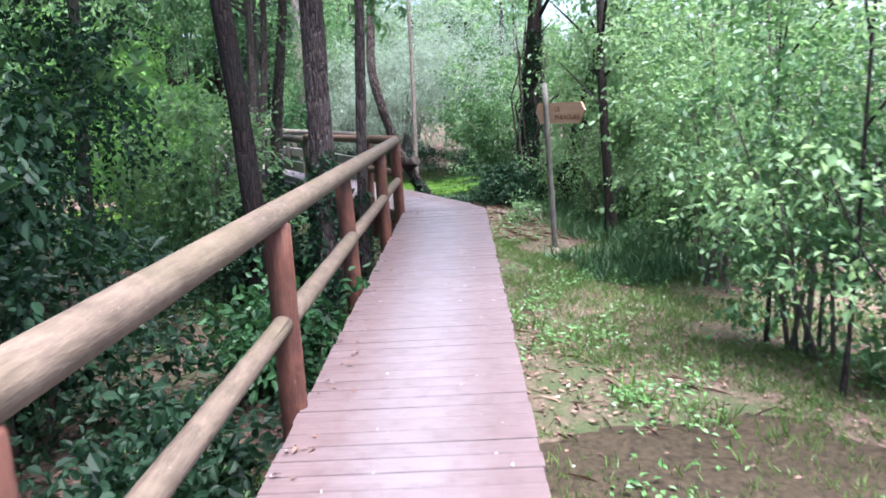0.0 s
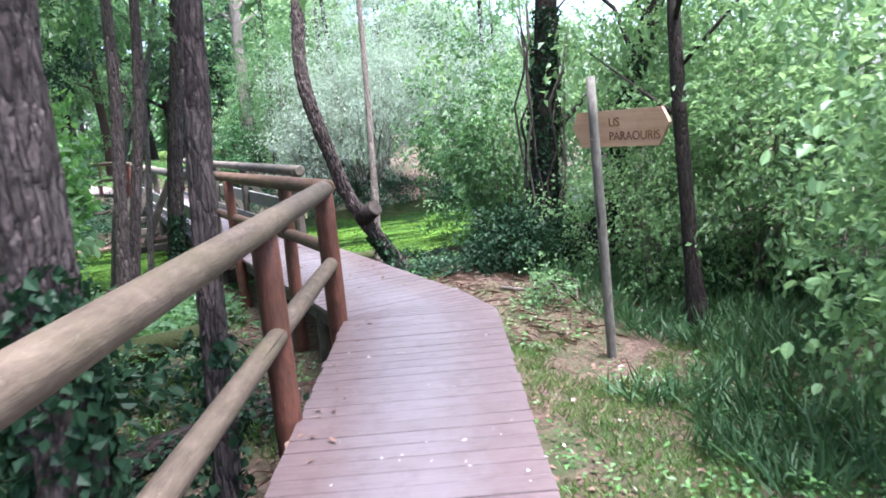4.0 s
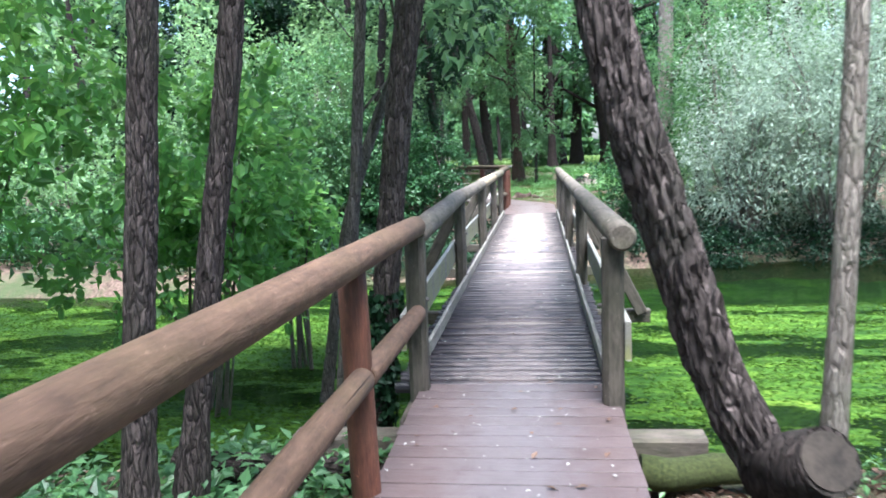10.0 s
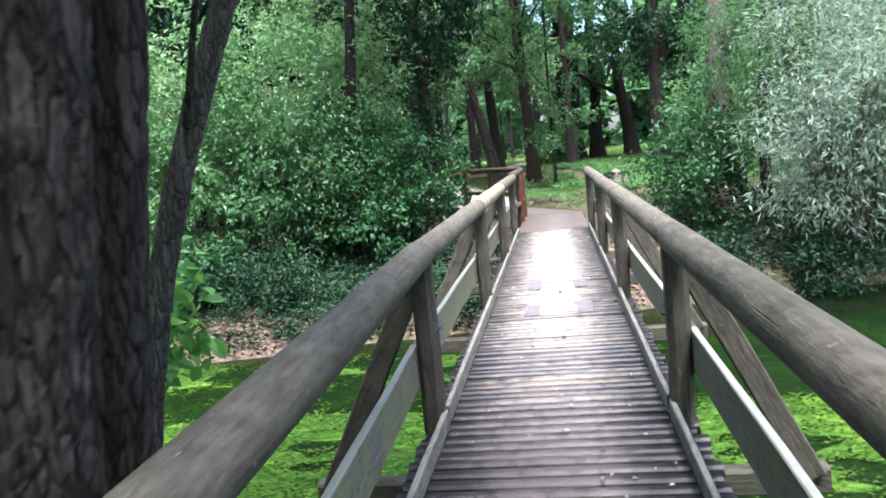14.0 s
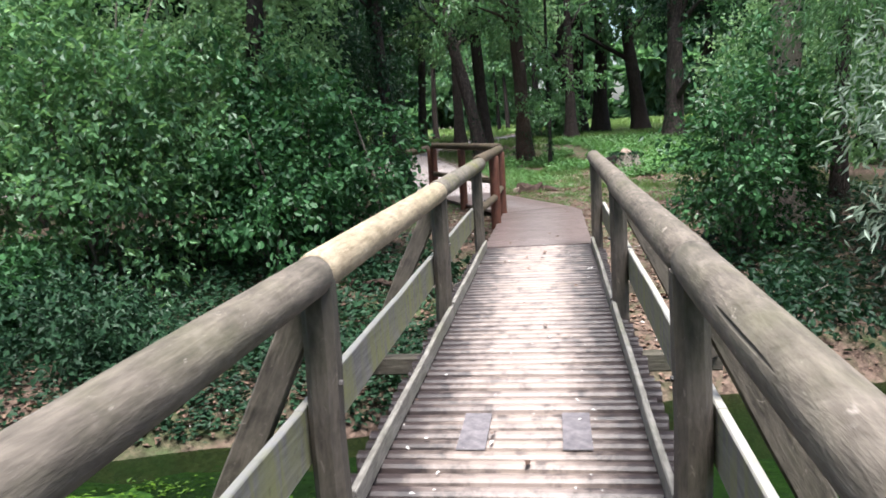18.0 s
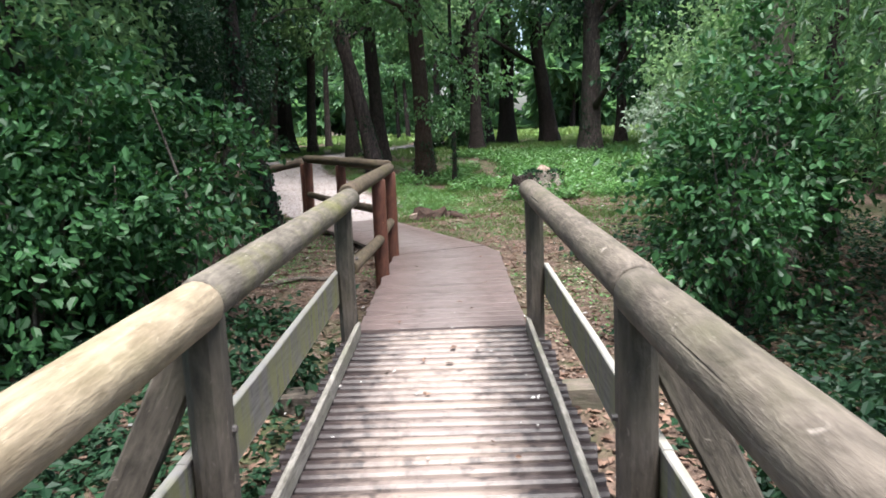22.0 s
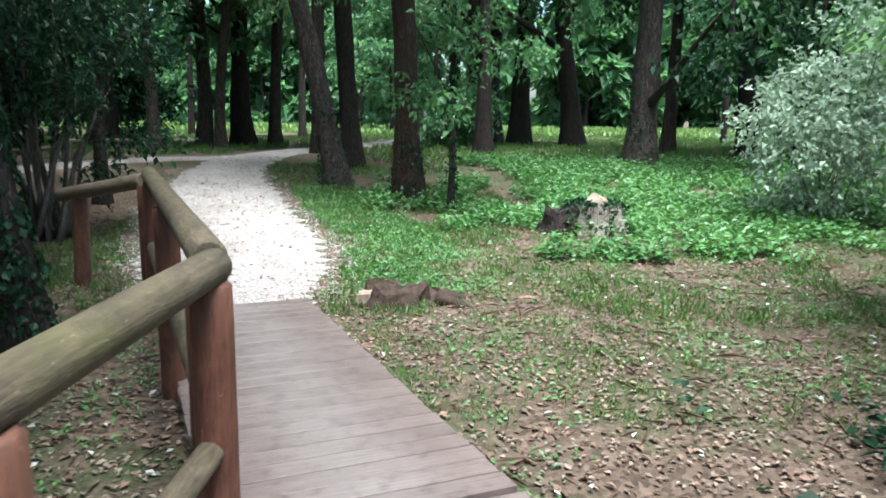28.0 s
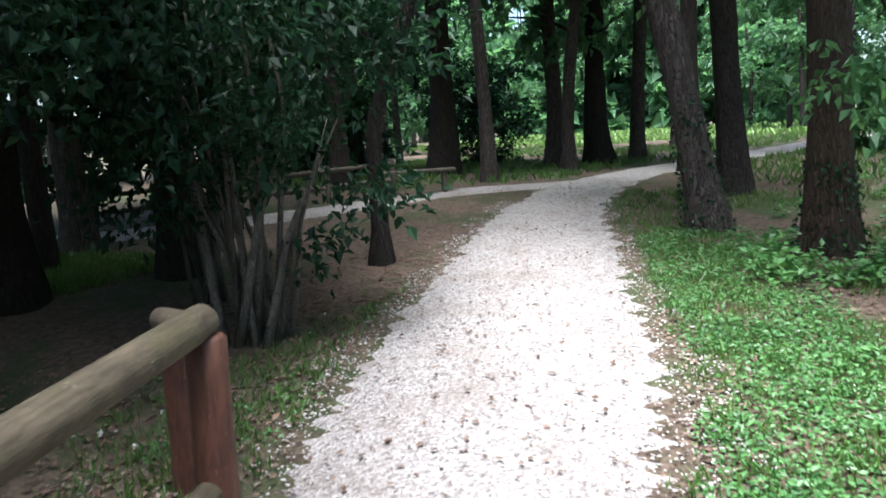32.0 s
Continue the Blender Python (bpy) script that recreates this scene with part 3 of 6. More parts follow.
def land(x, y):
    """Height of the ground."""
    n = noise.noise((x * 0.35, y * 0.35, 3.1)) * 0.10 + noise.noise((x * 1.3, y * 1.3, 7.7)) * 0.035
    near = -0.62 - 0.2 * sstep(1.0, 2.4, x) * sstep(-3.8, -5.2, y) + 0.22 * math.exp(-((x - 2.4) ** 2 / 2.2 + (y + 2.7) ** 2 / 1.6)) + 0.12 * sstep(4, 12, abs(x))
    edge = 0.35 + 0.35 * noise.noise((x * 0.5, 2.0, 0)) + (0.5 if x > 2.2 else 0.0) * sstep(2.2, 4, x)
    bank = 10.45 + 0.24 * max(-6, min(6, x)) + 0.35 * noise.noise((x * 0.6, 9.0, 0))
    far = -0.62 + 0.48 * sstep(bank, 17.0, y) + 0.14 * sstep(18.5, 23, y) + 0.45 * sstep(22.5, 32, y)
    bed = -1.42
    if y < (edge + bank) / 2:
        z = near + (bed - near) * sstep(edge - 0.5, edge + 1.0, y)
    else:
        z = bed + (far - bed) * sstep(bank - 1.4, bank + 0.35, y)
    flat = sstep(18.5, 20.5, y) * 0.75
    return z + n * (1 - flat)


def near_line(line, x, y):
    """Distance to a line of (x, y, width), less half its width."""
    best = 99.0
    for (ax, ay, aw), (bx, by, bw) in zip(line, line[1:]):
        dx, dy = bx - ax, by - ay
        t = max(0.0, min(1.0, ((x - ax) * dx + (y - ay) * dy) / (dx * dx + dy * dy)))
        best = min(best, math.hypot(x - ax - t * dx, y - ay - t * dy) - (aw + t * (bw - aw)) / 2)
    return best


DECK_LINE = [(CORNER_B.x + 0.55 - A_DIR.x * 14, CORNER_B.y - 0.2 - A_DIR.y * 14, 1.2), (0.76, -5.68, 1.2), (0.72, 0, 1.2), (0.7, 13.0, 1.2), (0.65, 16.3, 1.2), (-0.87, 19.7, 1.2)]


def build_ground():
    def axis(a, b, fine_a, fine_b, fine, coarse):
        out, x = [], a
        while x < b:
            out.append(x)
            x += fine if fine_a <= x < fine_b else min(coarse, fine + 0.25 * max(fine_a - x, x - fine_b, 0))
        return out + [b]

    xs, ys = axis(-1500, 1500, -9, 9, 0.3, 200), axis(-1500, 1500, -17, 34, 0.3, 200)
    verts = [(x, y, land(x, y)) for y in ys for x in xs]
    w = len(xs)
    faces = [(j * w + i, j * w + i + 1, (j + 1) * w + i + 1, (j + 1) * w + i) for j in range(len(ys) - 1) for i in range(w - 1)]
    tagged(part("ground", (verts, faces), M_GROUND, smooth=True), "brown woodland floor with leaf litter and green patches", "ground", kind="structure")

    verts, faces = [], []
    for j in range(40):
        for i in range(61):
            verts.append((-60 + i * 2, -1.5 + j * 0.5, WATER))
    faces = [(j * 61 + i, j * 61 + i + 1, (j + 1) * 61 + i + 1, (j + 1) * 61 + i) for j in range(39) for i in range(60)]
    tagged(part("water", (verts, faces), M_WATER, smooth=True), "clear shallow stream full of bright green weed", "stream", kind="structure")


def ribbon(name, line, mat, label, lift=0.03, steps=14, across=9, edge=0.12):
    """A path laid on the land along a line of (x, y, width), with an uneven edge."""
    pts = []
    for (ax, ay, aw), (bx, by, bw) in zip(line, line[1:]):
        for s in range(steps):
            t = s / steps
            pts.append((ax + (bx - ax) * t, ay + (by - ay) * t, aw + (bw - aw) * t))
    pts.append(line[-1])
    for _ in range(6):
        pts = [pts[0]] + [tuple((pts[i - 1][k] + 2 * pts[i][k] + pts[i + 1][k]) / 4 for k in range(3)) for i in range(1, len(pts) - 1)] + [pts[-1]]
    verts, faces = [], []
    for i, (x, y, w) in enumerate(pts):
        a, b = pts[max(i - 1, 0)], pts[min(i + 1, len(pts) - 1)]
        d = Vector((b[0] - a[0], b[1] - a[1], 0)).normalized()
        s = Vector((d.y, -d.x, 0))
        for j in range(across):
            u = j / (across - 1) * 2 - 1
            wob = 1 + (edge * 2 / w) * noise.noise((i * 0.5, u * 9, 4.0))
            p = Vector((x, y, 0)) + s * (u * w / 2 * wob)
            crown = lift * (1 - u**4) - 0.03 * (u**6)
            verts.append((p.x, p.y, land(p.x, p.y) + crown))
        if i:
            k = i * across
            faces += [(k - across + j, k - across + j + 1, k + j + 1, k + j) for j in range(across - 1)]
    return tagged(part(name, (verts, faces), mat, smooth=True), label, "path", kind="structure")


build_ground()
ribbon("gravel_path", PATH_LINE, M_GRAVEL, "pale crushed gravel path curving away between the trees", 0.04, edge=0.3)
ribbon("side_path", SIDE_PATH, M_GRAVEL, "pale trodden side path beside a low fence", 0.035)


# ---- boardwalks ----
def flat_board(name, a, b, c, d, thick, mat, parent, z=0.0, gap=0.004):
    """A board between two lines a-b and d-c across the walk, which need not be parallel."""
    cx = sum((Vector(p) for p in (a, b, c, d)), Vector()) / 4
    top = []
    for p, q in ((a, d), (b, c), (c, b), (d, a)):
        v = Vector(p) + (Vector(q) - Vector(p)).normalized() * gap
        top.append(v - cx)
    ang = math.atan2(b[1] - a[1], b[0] - a[0])
    turn = Matrix.Rotation(-ang, 4, "Z")
    t = [turn @ v for v in top]
    ins = [v * 0.985 for v in t]
    verts = [(v.x, v.y, -thick) for v in t] + [(v.x, v.y, -0.006) for v in t] + [(v.x, v.y, 0) for v in ins]
    faces = [(3, 2, 1, 0), (8, 9, 10, 11)]
    for k in (0, 4):
        faces += [(k + i, k + (i + 1) % 4, k + (i + 1) % 4 + 4, k + i + 4) for i in range(4)]
    ob = part(name, (verts, faces), mat, parent)
    ob.matrix_basis = Matrix.Translation((cx.x, cx.y, z)) @ Matrix.Rotation(ang, 4, "Z")
    return ob


def straight_boards(parent, start, way, side, length, width, pitch, thick, mat, rnd, slope=0.0, name="plank"):
    """Boards of one width laid across a straight run; alike boards share their mesh."""
    n = max(1, round(length / pitch))
    pitch = length / n
    shared = [mesh_of(name, *board_geo(width + rnd.uniform(-0.008, 0.012), pitch - rnd.uniform(0.007, 0.011), thick, 0.0008), mat) for _ in range(4)]
    ang = math.degrees(math.atan2(side.y, side.x))
    for i in range(n):
        s = (i + 0.5) * pitch
        p = Vector(start) + way * s + side * (width / 2)
        part(name, rnd.choice(shared), mat, parent, at=pose(p.x + rnd.uniform(-0.006, 0.006), p.y, Vector(start).z + slope * s + rnd.uniform(-0.001, 0.001), rnd.uniform(-0.15, 0.15), rnd.uniform(-0.1, 0.1), ang + rnd.uniform(-0.25, 0.25)))


def under(parent, a, b, drop, piles):
    """A bearer under the boards with its short piles into the ground."""
    a, b = Vector(a), Vector(b)
    ln = (b - a).length
    part("beam", beam_geo(ln, 0.075, 0.16, 0.008, 0.003, 5), M_BEAM, parent, at=along(a - Vector((0, 0, drop)), b - Vector((0, 0, drop))))
    for i in range(piles):
        p = a.lerp(b, (i + 0.5) / piles)
        g = land(p.x, p.y) - 0.25
        part("stilt", log_geo(p.z - drop - g, 0.06, i), M_BEAM, parent, at=pose(p.x, p.y, g), smooth=True)


rnd = random.Random(4)
walk_a = thing("boardwalk", (0, 0, 0), "straight boardwalk of pinkish brown grooved boards over damp ground", "boardwalk", "boardwalks")
A_LEN, WIDE = 17.0, 1.2
start_a = CORNER_B - A_DIR * A_LEN
straight_boards(walk_a, start_a, A_DIR, A_SIDE, A_LEN, WIDE, 0.142, 0.035, M_DECK, rnd)
for off in (0.12, 1.08):
    under(walk_a, start_a + A_SIDE * off, CORNER_B + A_SIDE * off, 0.118, 7)

walk_b = thing("boardwalk", (0, 0, 0), "short boardwalk of pinkish brown boards leading onto the footbridge", "boardwalk", "boardwalks")
fan = 6
edge_r = CORNER_B + A_SIDE * WIDE
for i in range(fan):
    r0, r1 = edge_r.lerp(Vector((1.335, -5.44, 0)), i / fan), edge_r.lerp(Vector((1.335, -5.44, 0)), (i + 1) / fan)
    l0, l1 = CORNER_B + Vector((0, 0.02 * i, 0)), CORNER_B + Vector((0, 0.02 * (i + 1), 0))
    flat_board("plank", l0, r0, r1, l1, 0.035, M_DECK, walk_b, gap=0.003)
straight_boards(walk_b, (0.18, -5.44, 0), Vector((0, 1, 0)), Vector((1, 0, 0)), 5.42, 1.155, 0.142, 0.035, M_DECK, rnd)
for off in (0.28, 1.22):
    under(walk_b, (off, -5.53, 0), (off, -0.05, 0), 0.118, 3)

walk_c = thing("boardwalk", (0, 0, 0), "bending boardwalk of dull purplish brown boards down to the gravel path", "boardwalk", "boardwalks")
straight_boards(walk_c, (0.09, BRIDGE + 0.02, 0), Vector((0, 1, 0)), Vector((1, 0, 0)), 3.31, 1.205, 0.142, 0.035, M_DECK_OLD, rnd, -0.008)
c_r, d_r = Vector((1.295, 16.13, 0)), CORNER_D + D_SIDE * 1.19
for i in range(4):
    flat_board("plank", CORNER_D + D_DIR * 0.01 * i, c_r.lerp(d_r, i / 4), c_r.lerp(d_r, (i + 1) / 4), CORNER_D + D_DIR * 0.01 * (i + 1), 0.035, M_DECK_OLD, walk_c, -0.03, 0.003)
straight_boards(walk_c, CORNER_D + D_DIR * 0.05 + Vector((0, 0, -0.03)), D_DIR, D_SIDE, 3.6, 1.17, 0.142, 0.035, M_DECK_OLD, rnd, -0.009)
for off in (0.2, 1.12):
    under(walk_c, (off + 0.05, BRIDGE + 0.1, -0.01), (off + 0.05, 16.08, -0.03), 0.12, 2)
    p, q = CORNER_D + D_SIDE * off, CORNER_D + D_SIDE * off + D_DIR * 3.5
    under(walk_c, p + Vector((0, 0, -0.03)), q + Vector((0, 0, -0.06)), 0.12, 2)


# ---- post-and-log railings ----
def railing(label, posts, top_z, low_z, mats, ends=(0.1, 0.1), r=(0.062, 0.05, 0.072), lower=True, seed=1):
    """Red posts with a round log on top and shorter logs half way up; posts: (x, y, deck height); heights at the first and last post."""
    ob = thing("railing", (posts[0][0], posts[0][1], posts[0][2]), label, "railing", "boardwalk railings")
    base = ob.matrix_basis.inverted()
    rr = random.Random(seed)
    run = (Vector(posts[-1]) - Vector(posts[0])).length

    def height(p, z):
        return Vector((0, 0, z[0] + (z[1] - z[0]) * (Vector(p) - Vector(posts[0])).length / run))

    for i, (x, y, z) in enumerate(posts):
        g = land(x, y) - 0.3
        h = z + height((x, y, z), top_z).z - r[0] * 0.6 - g
        part("post", log_geo(h, r[2], seed * 9 + i, 14, 0.06), mats[0], ob, smooth=True, at=base @ pose(x, y, g, rr.uniform(-1.2, 1.2), rr.uniform(-1.2, 1.2), rr.uniform(0, 360)))
    way = (Vector(posts[-1]) - Vector(posts[0])).normalized()
    rise = way + Vector((0, 0, (top_z[1] - top_z[0]) / run))
    u = Vector(posts[0]) + Vector((0, 0, top_z[0])) - rise * ends[0]
    v = Vector(posts[-1]) + Vector((0, 0, top_z[1])) + rise * ends[1]
    part("top_rail", log_geo((v - u).length, r[0], seed * 7 + 1, 18, 0.04, 0.04), mats[1], ob, smooth=True, at=base @ along(u, v))
    low_posts = [Vector(p) for p in posts]
    if ends[0] > 1.0:
        low_posts = [low_posts[0] - way * ends[0]] + low_posts
    if ends[1] > 1.0:
        low_posts.append(low_posts[-1] + way * ends[1])
    for k, (p, q) in enumerate(zip(low_posts, low_posts[1:])) if lower else ():
        off = Vector((0, 0, rr.uniform(-0.012, 0.012)))
        u, v = p + height(p, low_z) + way * 0.01 + off, q + height(q, low_z) - way * 0.035 - off
        part("lower_rail", log_geo((v - u).length, r[1] * rr.uniform(0.95, 1.05), seed * 7 + 20 + k, 16, 0.05, 0.05), mats[1], ob, smooth=True, at=base @ along(u, v))
    return ob


P_OFF = -0.045
posts_a = [tuple(CORNER_B + A_DIR * s + A_SIDE * P_OFF) for s in (-16.6, -14.6, -12.1, -9.65, -7.15, -4.6, -1.98, 0.08)]
railing("red-stained posts with weathered tan log rails beside the boardwalk", posts_a, (1.035, 1.03), (0.46, 0.47), (M_POST, M_LOG), (0.2, 0.04), (0.07, 0.056, 0.075), seed=2)
posts_b = [(0.175, -5.51, 0), (0.185, -4.12, 0), (0.19, -1.55, 0)]
railing("red-stained posts with brown log rails leading to the footbridge", posts_b, (1.04, 1.0), (0.57, 0.5), (M_POST, M_LOG_BROWN), (0.03, 1.42), (0.066, 0.053, 0.064), seed=3)
posts_c = [(0.07, 14.95, -0.02), (CORNER_D.x, CORNER_D.y, -0.03)]
railing("red-stained posts with mossy log rails at the end of the bridge", posts_c, (0.985, 0.99), (0.37, 0.4), (M_POST, M_LOG_MOSSY), (2.0, 0.05), seed=4)
posts_d = [tuple(CORNER_D + D_DIR * s + Vector((0, 0, -0.03 - 0.009 * s))) for s in (0.06, 1.95, 3.86)]
railing("red-brown posts with dark mossy log rails down to the gravel", posts_d, (1.02, 1.03), (0.49, 0.46), (M_POST, M_LOG_MOSSY), (0.03, 0.06), seed=5)
posts_e = [(-1.56, 19.72, -0.02), (-2.42, 20.32, -0.18)]
railing("low side railing of one tan log on a red post", posts_e, (0.94, 0.93), (0.4, 0.4), (M_POST, M_LOG), (-0.04, 0.26), lower=False, seed=6)

# ---- footbridge ----
bridge = thing("footbridge", (0, 0, 0), "narrow weathered timber footbridge over a weedy stream", "bridge")
X0, X1 = 0.12, 1.295
rnd = random.Random(8)
n_b = 117
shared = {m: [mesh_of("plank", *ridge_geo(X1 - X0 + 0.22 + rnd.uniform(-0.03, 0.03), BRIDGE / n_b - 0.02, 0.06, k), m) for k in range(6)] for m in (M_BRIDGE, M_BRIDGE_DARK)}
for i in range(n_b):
    # mostly darker boards over the near half, paler ones from mid-bridge on
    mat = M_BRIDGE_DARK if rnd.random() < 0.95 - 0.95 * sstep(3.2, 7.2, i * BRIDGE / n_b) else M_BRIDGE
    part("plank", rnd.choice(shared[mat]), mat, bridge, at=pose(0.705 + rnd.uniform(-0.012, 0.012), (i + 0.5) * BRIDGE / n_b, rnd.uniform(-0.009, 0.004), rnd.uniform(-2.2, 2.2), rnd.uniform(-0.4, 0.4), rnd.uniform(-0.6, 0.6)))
for x in (0.2, 0.705, 1.21):
    part("beam", log_geo(BRIDGE + 0.6, 0.13, int(x * 10), 12, 0, 0.05), M_BEAM, bridge, smooth=True, at=along((x, -0.3, -0.18), (x, BRIDGE + 0.3, -0.18)))
for sx, x in ((-1, 0.07), (1, 1.345)):
    POST_Y = [-0.12 if sx < 0 else -0.36, 3.57, 6.74, 9.69, 12.64]
    POST_X = [0.18 if sx < 0 else 1.3] + [x] * 4
    for i, y in enumerate(POST_Y):
        lo = land(x, y) - 0.3 if i in (0, 4) else -0.5
        part("post", beam_geo(0.92 - lo, 0.115, 0.125, 0.028, 0.004, i + 7 * sx), M_GREY_POST, bridge, smooth=False, at=pose(POST_X[i], y, lo, rnd.uniform(-0.8, 0.8), rnd.uniform(-0.6, 0.6), rnd.uniform(-3, 3)))
        part("bolt", tube([(0, 0, 0), (0, 0, 0.02)], [0.013, 0.011], 6), M_METAL, bridge, at=pose(POST_X[i] - sx * 0.057, y, 0.55, 0, -90 * sx, 0))
        if 0 < i < 4:
            part("cross_beam", beam_geo(2.7, 0.11, 0.14, 0.012, 0.003, i), M_GREY_POST, bridge, at=along((0.705 - 1.35, y + 0.09, -0.38), (0.705 + 1.35, y + 0.09, -0.38))) if sx < 0 else None
            part("brace", beam_geo(1.28, 0.06, 0.12, 0.008, 0.003, i), M_GREY_POST, bridge, at=along((x + sx * 0.62, y + 0.02, -0.34), (x + sx * 0.07, y + 0.02, 0.78)))
    spans = [(POST_Y[0] - (0.14 if sx > 0 else 0.0), POST_Y[1]), (POST_Y[1], POST_Y[2] + 0.03), (POST_Y[2] + 0.03, POST_Y[3]), (POST_Y[3], 12.98 if sx > 0 else 12.95)]
    for i, (a, b) in enumerate(spans):
        mat = M_PALE_LOG if sx < 0 and i == 2 else M_MOSSY_GREY if sx < 0 and i == 3 else M_GREY_LOG
        part("handrail", log_geo(b - a - 0.012, 0.076 - 0.003 * (i % 2), 30 + i + sx, 18, 0.0, 0.035), mat, bridge, smooth=True, label="pale newly peeled log" if mat is M_PALE_LOG else "", at=along((x if i or sx > 0 else POST_X[0], a, 0.935 + 0.004 * i), (x, b - 0.012, 0.938 + rnd.uniform(-0.008, 0.012))))
    for i in range(4):
        a, b = POST_Y[i] - 0.06, POST_Y[i + 1] + 0.04
        part("side_board", beam_geo(b - a - 0.02, 0.034, 0.22, 0.005, 0.003, i + 3), M_SILVER, bridge, at=along(((x if i else POST_X[0]) + sx * 0.078, a, 0.36), (x + sx * 0.078, b - 0.02, 0.36)))
        part("kick_board", beam_geo(b - a - 0.16 - max(0.0, -0.01 - POST_Y[i]), 0.03, 0.1, 0.005, 0.003, i + 9), M_KICK, bridge, at=along((x - sx * 0.052, max(0.06, POST_Y[i] + 0.07), 0.052), (x - sx * 0.052, POST_Y[i + 1] - 0.07, 0.052)))
for y in (-0.05, BRIDGE + 0.02):
    part("sill_beam", beam_geo(2.6, 0.2, 0.22, 0.02, 0.004, 3), M_BEAM, bridge, at=along((-0.7, y + 0.2 * (1 if y < 0 else -1), -0.48), (2.0, y + 0.2 * (1 if y < 0 else -1), -0.48)))


for y in (6.4, 7.6):
    for x in (0.5, 0.97):
        part("grip_strip", board_geo(0.13, 0.42, 0.006, 0.002), M_STRIP, bridge, "worn blue-grey non-slip strip", at=pose(x, y, 0.008))


# ---- signpost ----
def signpost():
    x, y = 2.7, -5.6
    ob = thing("signpost", pose(x, y, land(x, y)), "pale grey wooden pole carrying a carved wooden arrow sign", "signpost")
    top = 1.72 - land(x, y)
    part("pole", tube(spaced((0.02, 0.015, -0.3), (-0.19, -0.14, top), 9), [0.046, 0.046, 0.045, 0.045, 0.044, 0.044, 0.043, 0.042, 0.039], 14, 0.06, 3), M_SIGNPOST, ob, smooth=True)
    h, t = 0.31, 0.035
    outline = [(-0.36, 0.02), (-0.30, h / 2), (0.60, h / 2), (0.67, 0.03), (0.56, -h / 2), (-0.27, -h / 2)]
    v = [(a, -t, b) for a, b in outline] + [(a, 0, b) for a, b in outline]
    f = [tuple(range(6)), tuple(range(11, 5, -1))] + [(i + 6, (i + 1) % 6 + 6, (i + 1) % 6, i) for i in range(6)]
    f = [tuple(reversed(q)) for q in f]
    sign = part("sign_board", (v, f), M_SIGN, ob, "reddish brown carved arrow board", at=pose(-0.013, -0.103, 1.27 - land(x, y), 0, 0, -78))
    for text, a, b, size in (("LIS", 0.05, 0.02, 0.105), ("PARAOURIS", 0.05, -0.1, 0.105)):
        cu = bpy.data.curves.new("lettering", "FONT")
        cu.body, cu.size, cu.extrude, cu.space_character = text, size, 0.002, 0.95
        tmp = bpy.data.objects.new("lettering", cu)
        scene.collection.objects.link(tmp)
        me = bpy.data.meshes.new_from_object(tmp.evaluated_get(bpy.context.evaluated_depsgraph_get()))
        bpy.data.objects.remove(tmp)
        me.materials.clear()
        me.materials.append(M_CARVED)
        part("lettering", me, M_CARVED, sign, "dark carved letters", at=pose(a, -t - 0.001, b, 90, 0, 0))
    for b in (1.35, 1.19):
        part("bolt", tube([(0, 0, 0), (0, 0, 0.03)], [0.012, 0.01], 8), M_METAL, ob, at=pose(-0.173, -0.118, b - land(x, y), 0, -90, 0))


signpost()


# ---- trees ----
def ivy_on(parent, axis, radii, z0, z1, n, seed, spread=0.045, size=0.062):
    """Ivy leaves clothing a stretch of trunk."""
    rng = np.random.default_rng(seed)
    zs = rng.uniform(z0, z1, n) if z1 > z0 else np.full(n, z0)
    ax = np.array([tuple(p) for p in axis])
    order = np.argsort(ax[:, 2])
    cx, cy, r = (np.interp(zs, ax[order, 2], col[order]) for col in (ax[:, 0], ax[:, 1], np.array(radii)))
    a = rng.uniform(0, 2 * np.pi, n)
    out = np.stack([np.cos(a), np.sin(a), np.zeros(n)], 1)
    patch = np.sin(a * 2 + zs * 3 + seed) + np.sin(zs * 7 + seed) * 0.5
    keep = patch > rng.uniform(-1.6, 0.6, n)
    pos = np.stack([cx, cy, zs], 1) + out * (r * 1.02 + rng.uniform(0, spread, n) ** 1.0)[:, None]
    way = np.array([0, 0, -0.8]) + rng.normal(0, 0.5, (n, 3))
    ln = size * rng.uniform(0.5, 1.2, n)
    k = np.nonzero(keep)[0]
    part("ivy", leaves_mesh("ivy", pos[k], way[k], (out + rng.normal(0, 0.3, (n, 3)))[k], ln[k], ln[k] * 0.85, M_IVY, 0.12), M_IVY, parent, "glossy dark ivy")


